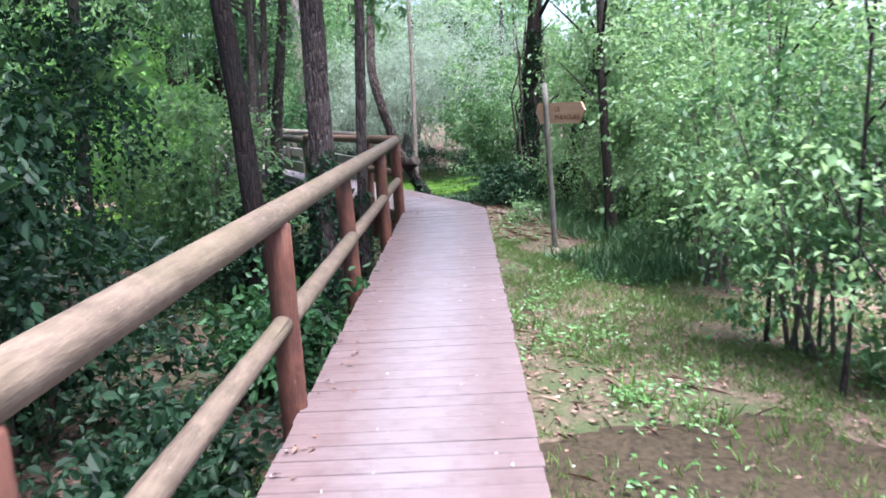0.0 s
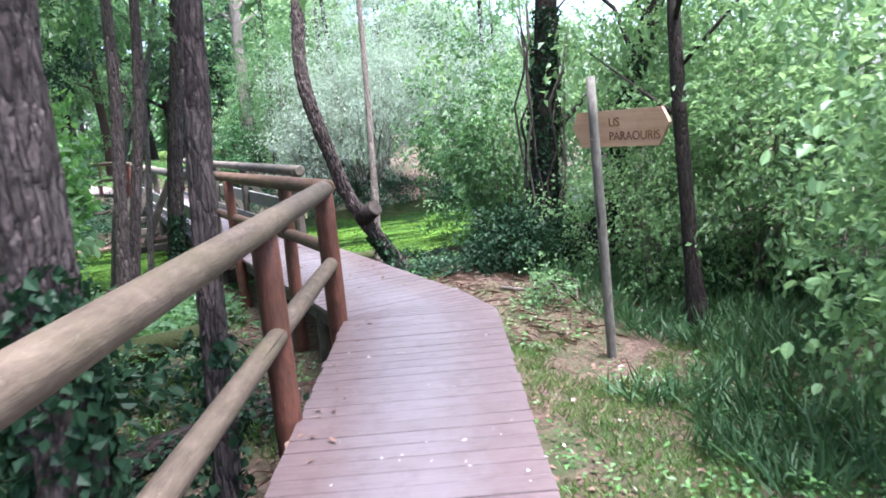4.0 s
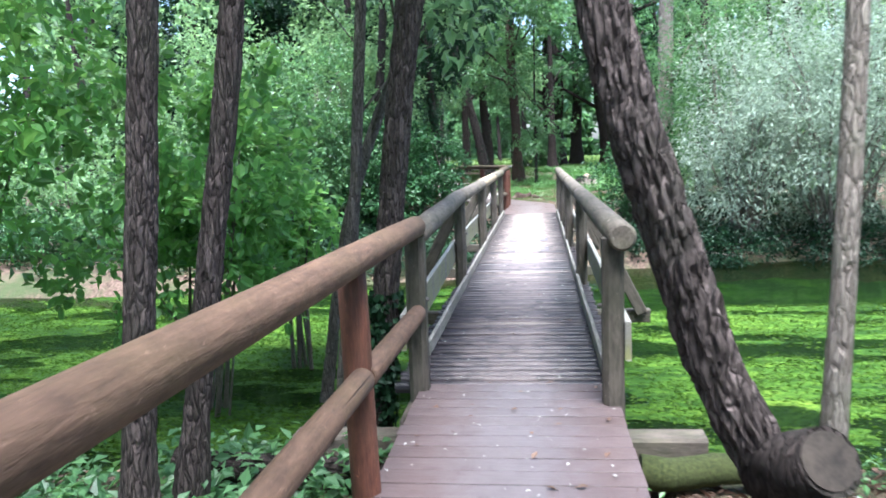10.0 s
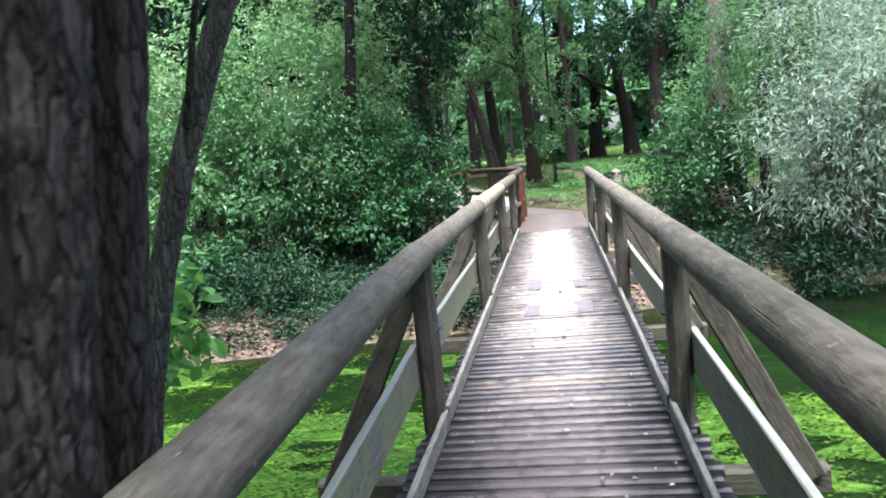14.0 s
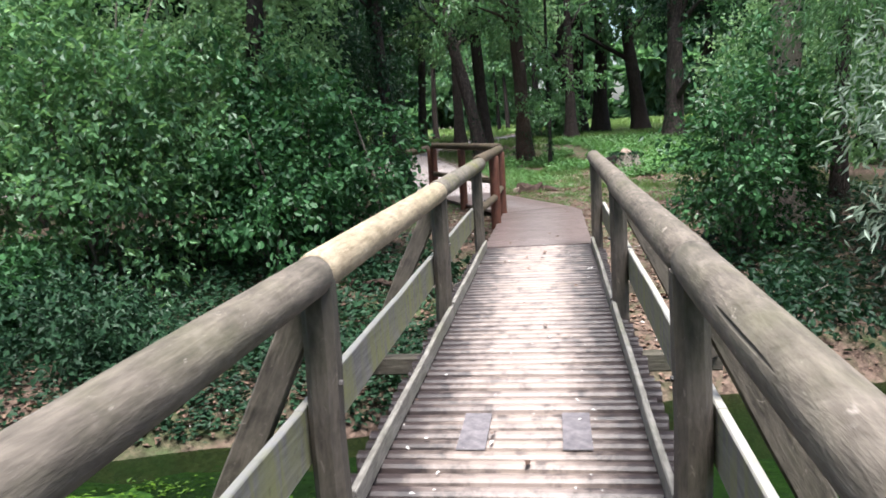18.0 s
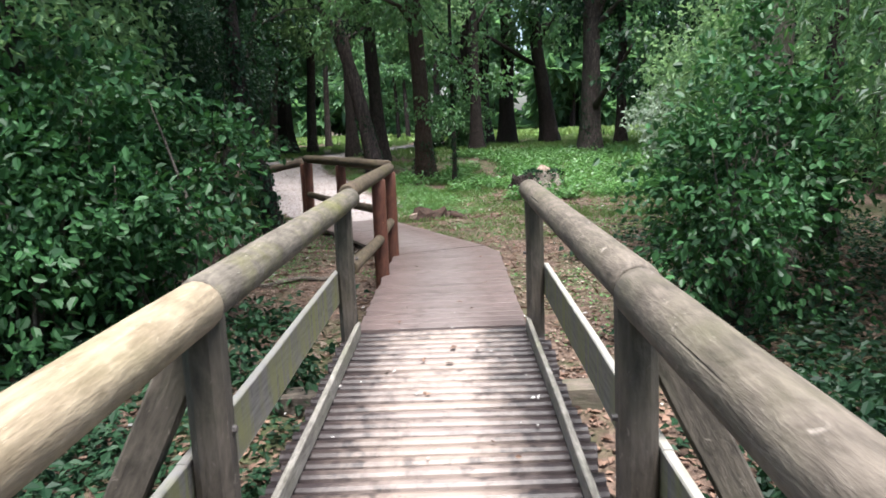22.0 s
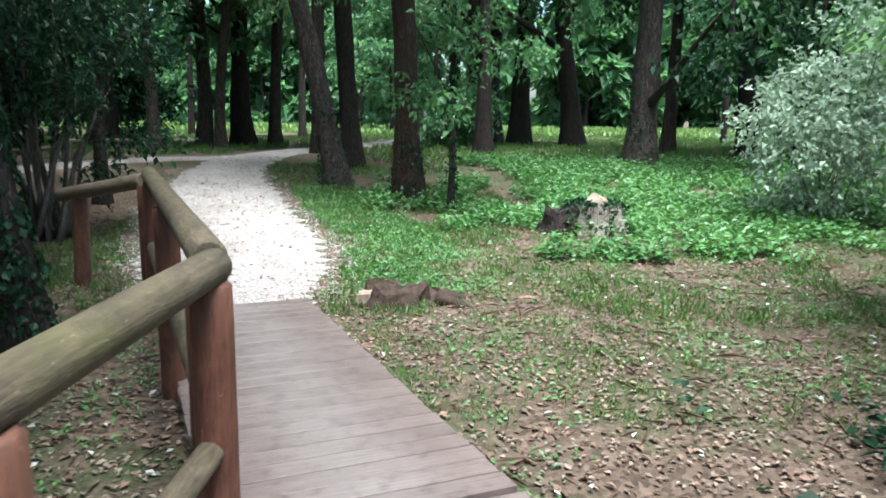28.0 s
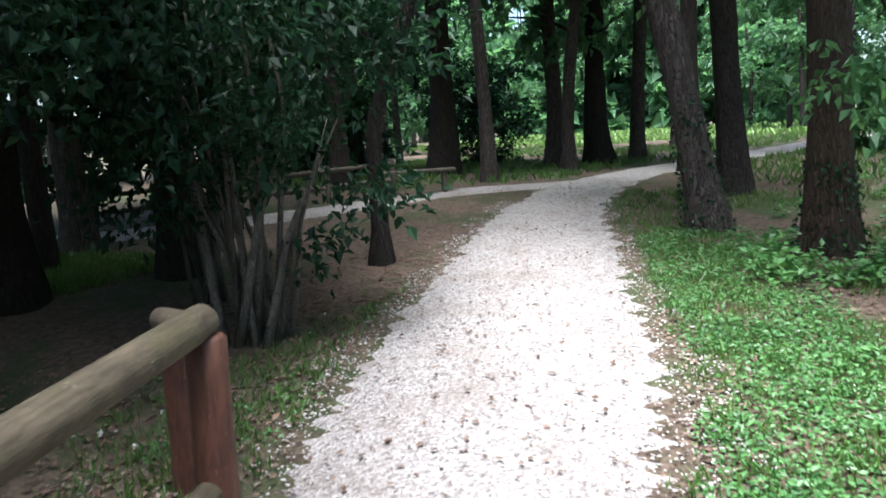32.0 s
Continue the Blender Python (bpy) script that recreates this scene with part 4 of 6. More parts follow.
def tree(label, x, y, axis, r0, r1, crown=None, bark=None, leaf=None, seed=0, ivy=None, size=0.1, per=9, n=900, limbs=7, group="", reach=0.45, droop=0.3, seg=12, plates=0.0):
    """A tree: tapered trunk along axis (dx, dy, height above its foot), limbs, and a crown of leaf sprays in blobs."""
    z = land(x, y)
    ob = thing("tree", pose(x, y, z), label, "tree", group)
    pts = [Vector(p) for p in axis]
    fine = []
    for a, b in zip(pts, pts[1:]):
        steps = max(2, int((b - a).length / 0.45))
        fine += [a.lerp(b, i / steps) for i in range(steps)]
    fine.append(pts[-1])
    for _ in range(3):
        fine = [fine[0]] + [(fine[i - 1] + fine[i] * 2 + fine[i + 1]) / 4 for i in range(1, len(fine) - 1)] + [fine[-1]]
    fine = [fine[0] - Vector((0, 0, 0.35))] + fine
    top = fine[-1].z
    radii = []
    for p in fine:
        u = max(0.0, p.z) / top
        radii.append((r0 + (r1 - r0) * u) * (1 + 0.55 * math.exp(-max(0.0, p.z) / (2.2 * r0 + 0.05))))
    bark = bark or M_BARK
    body = relief_tube(fine, radii, 52, plates, seed) if plates else tube(fine, radii, seg, 0.16, seed, True, 0.12)
    part("trunk", body, bark, ob, smooth=not plates)
    rr = random.Random(seed)
    if crown:
        cb = [(c[0], c[1], c[2], c[3], c[4], c[5]) for c in crown]
        for i in range(limbs):
            c = cb[i % len(cb)]
            k = min(range(len(fine)), key=lambda q: abs(fine[q].z - max(0.6, c[2] - rr.uniform(0.3, 1.4) - c[5] * 0.3)))
            a = fine[k]
            b = Vector((c[0] + rr.uniform(-0.6, 0.6) * c[3], c[1] + rr.uniform(-0.6, 0.6) * c[4], c[2] + rr.uniform(-0.3, 0.5) * c[5]))
            m = a.lerp(b, 0.5) + Vector((rr.uniform(-0.2, 0.2), rr.uniform(-0.2, 0.2), rr.uniform(0.0, 0.35)))
            rad = max(0.012, radii[k] * rr.uniform(0.25, 0.45))
            part("limb", tube([a, a.lerp(m, 0.5), m, m.lerp(b, 0.6), b], [rad, rad * 0.85, rad * 0.6, rad * 0.4, 0.008], 6, 0.1, seed + i), bark, ob, smooth=True)
        rng = np.random.default_rng(seed + 1)
        pos, out = in_blobs(rng, cb, int(n * 0.5))
        part("crown", leaves_mesh("crown", *sprays(rng, pos, out, per, reach, size * 1.25, 0.8, droop), leaf or M_LEAF), leaf or M_LEAF, ob)
    if ivy:
        ivy_on(ob, fine[1:], radii[1:], *ivy, seed + 2)
    return ob


def blobs_over(rr, top, spread, count, zmin, zmax, size):
    return [(top[0] + rr.uniform(-spread, spread), top[1] + rr.uniform(-spread, spread), rr.uniform(zmin, zmax), size * rr.uniform(0.7, 1.2), size * rr.uniform(0.7, 1.2), size * rr.uniform(0.5, 0.8)) for _ in range(count)]


rr = random.Random(11)
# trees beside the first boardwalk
# next three crowns spread wide above the view to shade the boards
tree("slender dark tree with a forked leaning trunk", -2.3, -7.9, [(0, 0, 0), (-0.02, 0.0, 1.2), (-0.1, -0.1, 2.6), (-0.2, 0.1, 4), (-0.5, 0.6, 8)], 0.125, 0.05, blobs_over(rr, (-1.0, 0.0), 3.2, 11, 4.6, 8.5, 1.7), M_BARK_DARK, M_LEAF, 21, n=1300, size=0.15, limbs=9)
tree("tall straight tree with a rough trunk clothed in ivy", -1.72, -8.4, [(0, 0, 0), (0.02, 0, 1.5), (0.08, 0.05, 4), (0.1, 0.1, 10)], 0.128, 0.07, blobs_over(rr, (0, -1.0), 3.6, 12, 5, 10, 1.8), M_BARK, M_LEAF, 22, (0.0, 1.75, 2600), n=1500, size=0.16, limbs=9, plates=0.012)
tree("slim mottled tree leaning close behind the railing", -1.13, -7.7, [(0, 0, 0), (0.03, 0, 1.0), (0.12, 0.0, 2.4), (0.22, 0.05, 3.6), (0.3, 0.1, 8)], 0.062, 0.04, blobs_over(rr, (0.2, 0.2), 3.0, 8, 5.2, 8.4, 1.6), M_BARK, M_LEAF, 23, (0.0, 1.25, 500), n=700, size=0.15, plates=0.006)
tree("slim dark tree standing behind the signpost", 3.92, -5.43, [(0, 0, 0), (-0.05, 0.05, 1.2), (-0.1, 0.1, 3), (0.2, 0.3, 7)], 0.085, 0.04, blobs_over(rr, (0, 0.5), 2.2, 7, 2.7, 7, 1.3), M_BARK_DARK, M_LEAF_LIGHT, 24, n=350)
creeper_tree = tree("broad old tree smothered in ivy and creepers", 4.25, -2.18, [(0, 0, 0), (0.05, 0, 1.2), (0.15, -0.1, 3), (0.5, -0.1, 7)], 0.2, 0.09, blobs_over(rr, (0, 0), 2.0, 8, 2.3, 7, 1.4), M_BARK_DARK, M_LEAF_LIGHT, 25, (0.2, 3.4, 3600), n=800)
for i in range(14):
    a, b = rr.uniform(0, 6.28), rr.uniform(0, 6.28)
    foot, top = Vector((0.35 * math.cos(a), 0.35 * math.sin(a), -0.1)), Vector((0.15 + 0.32 * math.cos(b), -0.1 + 0.32 * math.sin(b), rr.uniform(2.2, 3.6)))
    line = [foot.lerp(top, u / 7) + Vector((rr.uniform(-0.09, 0.09), rr.uniform(-0.09, 0.09), 0)) for u in range(8)]
    part("creeper", tube(line, [rr.uniform(0.012, 0.022)] * 7 + [0.006], 6, 0.1, i), M_TWIG if i % 3 else M_BARK, creeper_tree, smooth=True)
tree("leaning dark ivy tree beside the bank", 4.7, -2.78, [(0, 0, 0), (0.2, -0.1, 1.2), (0.75, -0.3, 3), (1.6, -0.8, 6)], 0.17, 0.08, blobs_over(rr, (1.2, -0.6), 1.8, 6, 2.8, 6.5, 1.2), M_BARK_DARK, M_LEAF_LIGHT, 26, (0.2, 3.0, 1500), n=320)
for i, (x, y, h, dx) in enumerate(((1.5, -11.0, 4.5, 0.2), (2.3, -10.4, 5.0, -0.15), (0.85, -12.3, 4.6, 0.3), (2.7, -9.3, 5.5, 0.1), (0.3, -13.5, 4.8, 0.25))):
    tree("thin crooked sapling with light green leaves", x, y, [(0, 0, 0), (dx * 0.5, 0.03, 0.9), (dx * 0.3, 0, 1.8), (dx, 0.1, 3.0), (dx * 1.4, 0.1, h)], 0.018, 0.008, blobs_over(rr, (dx, 0), 0.9, 5, 1.3, h, 0.7), M_TWIG if i % 2 else M_BARK_DARK, M_LEAF_LIGHT, 700 + i, n=260, size=0.05, limbs=6, group="saplings", reach=0.35, seg=7)
# leaning tree with a sawn limb, at the stream
lean = tree("leaning dark tree with furrowed bark and a sawn-off limb", 2.07, -2.2, [(0, 0, 0), (-0.17, 0.05, 0.38), (-0.33, 0.1, 0.63), (-0.55, 0.13, 0.98), (-0.64, 0.14, 1.23), (-0.77, 0.1, 1.63), (-0.86, 0.1, 1.93), (-0.96, 0.12, 2.25), (-0.98, 0.2, 2.6), (-0.96, 0.32, 2.95), (-0.84, 0.4, 3.5), (-0.6, 0.8, 6), (-0.4, 1.2, 8)], 0.088, 0.055, blobs_over(rr, (-1, 2.2), 1.6, 6, 5.4, 8.6, 1.3), M_BARK, M_LEAF, 27, (0.0, 0.55, 700), n=600, plates=0.02)
stub_a, stub_b = Vector((-0.42, 0.12, 0.79)), Vector((-0.34, -0.13, 0.93))
part("sawn_limb", tube([stub_a, stub_a.lerp(stub_b, 0.5), stub_b], [0.12, 0.108, 0.098], 20, 0.14, 4), M_BARK_DARK, lean, smooth=True)
part("cut_face", tube([stub_b.lerp(stub_a, 0.05), stub_b - (stub_a - stub_b) * 0.02], [0.086, 0.084], 20, 0.12, 4), M_CUT_DARK, lean, "old brown sawn face")
tree("slender pale sapling rising beside the leaning tree", 1.93, -1.74, [(0, 0, 0), (0.02, 0, 0.8), (0.09, 0.05, 2.0), (0.12, 0.1, 3.2), (0.2, 0.3, 6)], 0.05, 0.022, blobs_over(rr, (0.3, 0.9), 1.0, 4, 5.4, 6.6, 0.8), M_BARK_PALE, M_LEAF_LIGHT, 28, size=0.07, n=260)
# trees on the near bank, left of the bridge
def leaning(x, y, *steps):
    """A trunk's line from its foot at (x, y) through (x, height) steps given in the world."""
    z = land(x, y)
    return [(0, 0, 0)] + [(a - x, 0, b - z) for a, b in steps]


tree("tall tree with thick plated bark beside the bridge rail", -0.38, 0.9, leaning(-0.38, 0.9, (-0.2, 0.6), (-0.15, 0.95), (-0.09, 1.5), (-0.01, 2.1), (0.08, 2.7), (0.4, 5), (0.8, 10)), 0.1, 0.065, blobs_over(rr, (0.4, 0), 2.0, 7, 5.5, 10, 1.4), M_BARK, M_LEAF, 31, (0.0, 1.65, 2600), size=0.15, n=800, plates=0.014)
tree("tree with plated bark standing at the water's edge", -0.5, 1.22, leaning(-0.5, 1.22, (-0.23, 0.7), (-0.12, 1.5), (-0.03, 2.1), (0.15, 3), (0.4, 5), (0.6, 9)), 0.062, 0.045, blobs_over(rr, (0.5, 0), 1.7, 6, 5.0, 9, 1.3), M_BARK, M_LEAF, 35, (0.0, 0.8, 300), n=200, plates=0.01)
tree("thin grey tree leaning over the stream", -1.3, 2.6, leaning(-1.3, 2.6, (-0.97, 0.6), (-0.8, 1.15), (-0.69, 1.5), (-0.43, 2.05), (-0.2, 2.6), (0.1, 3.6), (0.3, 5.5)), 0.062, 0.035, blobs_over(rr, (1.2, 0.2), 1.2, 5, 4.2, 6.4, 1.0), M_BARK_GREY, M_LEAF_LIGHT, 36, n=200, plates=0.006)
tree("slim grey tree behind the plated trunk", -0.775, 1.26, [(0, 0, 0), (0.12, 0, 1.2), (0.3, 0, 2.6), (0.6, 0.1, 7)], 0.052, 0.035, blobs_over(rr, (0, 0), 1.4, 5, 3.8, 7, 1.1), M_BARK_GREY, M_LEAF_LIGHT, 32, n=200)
# these two crowns and the plated tree's were widened overhead for shade
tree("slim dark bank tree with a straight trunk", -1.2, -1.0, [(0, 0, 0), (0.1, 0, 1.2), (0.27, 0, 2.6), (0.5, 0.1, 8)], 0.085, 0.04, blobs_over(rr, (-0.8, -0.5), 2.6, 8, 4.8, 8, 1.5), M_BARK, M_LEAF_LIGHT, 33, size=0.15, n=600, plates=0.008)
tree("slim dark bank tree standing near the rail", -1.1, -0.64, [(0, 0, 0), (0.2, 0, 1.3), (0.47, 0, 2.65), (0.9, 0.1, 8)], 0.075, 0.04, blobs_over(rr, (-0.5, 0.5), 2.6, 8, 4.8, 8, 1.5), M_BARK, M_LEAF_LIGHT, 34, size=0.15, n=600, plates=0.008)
# far bank and beyond
tree("ivy-grown tree with a mottled pale trunk", 4.08, 15.6, [(0, 0, 0), (0, 0, 1.5), (0.05, 0.05, 4), (0.1, 0.1, 9)], 0.24, 0.12, blobs_over(rr, (0.5, 0.5), 1.9, 8, 4.2, 9, 1.4), M_BARK_PALE, M_LEAF_LIGHT, 36, (0.1, 3.6, 1300), n=420)
tree("slim tree beside the mottled trunk", 5.1, 16.4, [(0, 0, 0), (0, 0, 1.5), (0.1, 0, 4), (0.1, 0.1, 8)], 0.12, 0.05, blobs_over(rr, (0, 0), 1.7, 6, 4.0, 8, 1.3), M_BARK_DARK, M_LEAF, 37, n=260)
# tree added with its crown mostly out of view, shading ground by the rails
tree("added tall tree with a high crown shading the far bank", -3.3, 14.5, [(0, 0, 0), (0.1, 0, 1.5), (0.5, -0.3, 4), (0.9, -0.7, 9)], 0.14, 0.06, [(1.6, -1.2, 6.0, 1.3, 1.3, 0.9), (2.6, -1.9, 6.6, 1.4, 1.3, 0.9), (2.0, -2.6, 7.4, 1.3, 1.3, 0.9), (3.0, -1.0, 7.2, 1.3, 1.3, 0.9), (0.6, -0.6, 7.6, 1.4, 1.4, 1.0), (1.6, -0.2, 8.4, 1.4, 1.4, 0.9)], M_BARK_DARK, M_LEAF_LIGHT, 39, n=1100, size=0.11)
# crown enlarged overhead to put the ground left of the rails in shade
tree("trunk wholly clothed in dark ivy by the railing", -1.76, 18.35, [(0, 0, 0), (-0.16, 0, 1.0), (-0.42, 0.05, 2.2), (-0.5, 0.1, 5), (-0.4, 0.2, 9)], 0.13, 0.08, blobs_over(rr, (-1.3, -0.6), 2.2, 9, 3.2, 9, 1.6), M_BARK_DARK, M_LEAF_SHADED, 38, (0.0, 4.0, 3400), n=1700, size=0.14)
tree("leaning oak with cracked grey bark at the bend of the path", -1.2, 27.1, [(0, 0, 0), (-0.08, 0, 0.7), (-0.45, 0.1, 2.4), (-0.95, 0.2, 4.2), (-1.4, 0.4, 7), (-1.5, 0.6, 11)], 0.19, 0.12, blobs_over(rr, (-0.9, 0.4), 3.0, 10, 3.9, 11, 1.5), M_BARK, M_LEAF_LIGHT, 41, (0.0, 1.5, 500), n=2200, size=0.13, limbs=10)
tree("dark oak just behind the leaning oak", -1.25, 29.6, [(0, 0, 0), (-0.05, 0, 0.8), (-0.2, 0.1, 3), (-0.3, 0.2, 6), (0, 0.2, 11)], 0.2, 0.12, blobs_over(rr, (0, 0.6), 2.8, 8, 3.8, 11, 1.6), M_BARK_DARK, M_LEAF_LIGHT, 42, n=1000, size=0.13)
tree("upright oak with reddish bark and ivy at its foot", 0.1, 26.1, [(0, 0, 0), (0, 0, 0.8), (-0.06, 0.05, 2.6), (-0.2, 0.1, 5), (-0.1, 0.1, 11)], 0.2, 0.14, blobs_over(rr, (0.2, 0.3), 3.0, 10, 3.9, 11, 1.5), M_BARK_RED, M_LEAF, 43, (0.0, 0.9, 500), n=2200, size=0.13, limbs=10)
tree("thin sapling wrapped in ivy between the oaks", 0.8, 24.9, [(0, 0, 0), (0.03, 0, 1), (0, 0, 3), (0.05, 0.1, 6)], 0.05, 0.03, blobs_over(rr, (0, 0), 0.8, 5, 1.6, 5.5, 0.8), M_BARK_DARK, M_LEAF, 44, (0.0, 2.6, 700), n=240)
tree("stout ivy-clad trunk with low drooping boughs", 4.8, 30.2, [(0, 0, 0), (0, 0, 1.2), (0.05, 0, 3), (0.1, 0, 9)], 0.28, 0.2, blobs_over(rr, (0, -0.5), 2.6, 10, 2.7, 8, 1.5), M_BARK, M_LEAF_SHADED, 45, (0.0, 2.2, 900), n=1500, size=0.15)
tree("dark leaning tree at the meadow edge", 4.75, 39.5, [(0, 0, 0), (-0.1, 0, 1.2), (-0.5, 0, 4), (-0.7, 0, 10)], 0.3, 0.18, blobs_over(rr, (-0.5, 0), 3.0, 8, 4.2, 10, 1.8), M_BARK_DARK, M_LEAF_FAR, 46, n=900, size=0.17)
tree("dark upright tree at the meadow edge", 3.1, 41.0, [(0, 0, 0), (0, 0, 1.2), (0.1, 0, 4), (0, 0, 10)], 0.32, 0.18, blobs_over(rr, (0, 0), 3.0, 8, 4.6, 10, 1.8), M_BARK_DARK, M_LEAF_FAR, 47, n=900, size=0.17)
tree("small crooked dark tree beside the path", -4.4, 25.1, [(0, 0, 0), (0.02, 0, 0.8), (-0.06, 0, 1.5), (0.12, 0.03, 1.9), (0.5, 0.05, 2.6), (0.9, 0.1, 3.6), (0.9, 0.3, 6)], 0.1, 0.05, blobs_over(rr, (0.1, 0.0), 2.0, 9, 3.0, 6, 1.2), M_BARK_DARK, M_LEAF_SHADED, 48, n=1300)
# crowns thickened high up to keep the lower park foliage in shade
for i, (x, y, r, lbl) in enumerate(((-6.3, 32.1, 0.14, "slim pale-barked tree in the park wood"), (-5.5, 34.6, 0.15, "grey trunked tree on the path's far side"), (-6.5, 36.4, 0.2, "dark broad trunk in the park wood"), (-5.5, 36.9, 0.26, "massive dark trunk beyond the path"), (-4.7, 37.6, 0.18, "flared tree trunk beside the path"), (-5.1, 44.0, 0.14, "thin far tree in the park wood"), (1.4, 40.0, 0.26, "leaning forked tree in the park wood"), (2.0, 41.6, 0.4, "dark reddish broad trunk near the meadow"), (8.3, 33.5, 0.26, "dark trunk among low boughs"), (10.5, 36.5, 0.24, "dark trunk in the shaded wood"), (13.5, 33.0, 0.25, "dark trunk in the shaded wood"), (-8.6, 34.4, 0.3, "dark trunk by the wooden fence"), (-11.5, 30.0, 0.26, "dark trunk by the side path"), (-9.8, 25.2, 0.2, "dark trunk in the hazel shade"), (-7.3, 22.5, 0.28, "black broad trunk in deep shade"))):
    tree(lbl, x, y, [(0, 0, 0), (rr.uniform(-0.1, 0.1), 0, 1.4), (rr.uniform(-0.4, 0.4), 0, 4.5), (rr.uniform(-0.6, 0.6), 0, 11)], r, r * 0.6, blobs_over(rr, (0, 0), 2.8, 14, 3.8 if x < 3 else 3.0, 12, 1.8), M_BARK_DARK if r > 0.2 else M_BARK, M_LEAF_FAR if y > 30 else M_LEAF_SHADED, 60 + i, n=1250, size=0.21, group="park trees")


# added canopy trees: shade for the boardwalk and park, and cover against sky gaps
for i, (x, y, h, lf) in enumerate(((-4.9, -10.6, 9, M_LEAF_SHADED), (-4.0, -3.4, 9, M_LEAF), (-5.4, 20.6, 9, M_LEAF_SHADED), (-6.6, 24.2, 9, M_LEAF_SHADED), (-4.4, 17.4, 9, M_LEAF_LIGHT), (-8.2, 21.0, 10, M_LEAF_SHADED), (8.4, 30.5, 10, M_LEAF_FAR), (-8.4, 26.8, 10, M_LEAF_SHADED), (-2.6, 33.5, 10, M_LEAF_FAR), (1.6, 34.0, 10, M_LEAF_FAR), (6.8, 35.5, 10, M_LEAF_FAR), (-9.2, 31.0, 10, M_LEAF_SHADED))):
    tree("added slim woodland tree with a high leafy crown", x, y, [(0, 0, 0), (rr.uniform(-0.08, 0.08), 0, 1.4), (rr.uniform(-0.3, 0.3), 0.1, 4.0), (rr.uniform(-0.5, 0.5), 0.2, h)], 0.1 if y < 0 else 0.2, 0.05, blobs_over(rr, (0, 0.3), 2.4, 10, 3.3 if y > 10 else 5.4, h + 0.5, 1.6), M_BARK_DARK, lf, 500 + i, n=1000, size=0.1 if y < 0 else 0.15, group="canopy trees")


# ---- shrubs ----
def shrub(name, label, category, x, y, blobs, n, mat, size, seed, stems=6, per=10, reach=0.35, droop=0.25, slim=0.55, stem_mat=None, up=0.7, group="", inner=0.35, oval=False):
    """A bush of several stems with leaf sprays; blobs are in metres from its foot."""
    z = land(x, y)
    ob = thing(name, pose(x, y, z), label, category, group)
    r = random.Random(seed)
    for i in range(stems):
        c = r.choice(blobs)
        b = Vector((c[0] + r.uniform(-0.6, 0.6) * c[3], c[1] + r.uniform(-0.6, 0.6) * c[4], c[2] + r.uniform(-0.1, 0.8) * c[5]))
        a = Vector((r.uniform(-0.2, 0.2), r.uniform(-0.2, 0.2), -0.15))
        m = a.lerp(b, 0.5) + Vector((r.uniform(-0.2, 0.2), r.uniform(-0.2, 0.2), 0.15))
        w = r.uniform(0.012, 0.028) * (1.5 if name == "hazel" else 1.0)
        part("stem", tube([a, a.lerp(m, 0.5), m, m.lerp(b, 0.6), b], [w * 1.2, w, w * 0.8, w * 0.5, 0.004], 5, 0.1, seed + i), stem_mat or M_TWIG, ob, smooth=True)
    rng = np.random.default_rng(seed)
    pos, out = in_blobs(rng, blobs, n, inner)
    pos[:, 2] = np.maximum(pos[:, 2], 0.03)
    part("foliage", leaves_mesh("foliage", *sprays(rng, pos, out, per, reach, size, up, droop, slim), mat, 0.18 if oval else 0.25, oval), mat, ob)
    return ob


def mound(r, w, h, count=4):
    return [(r.uniform(-w, w) * 0.6, r.uniform(-w, w) * 0.6, h * r.uniform(0.35, 0.75), w * r.uniform(0.5, 0.8), w * r.uniform(0.5, 0.8), h * r.uniform(0.3, 0.5)) for _ in range(count)]


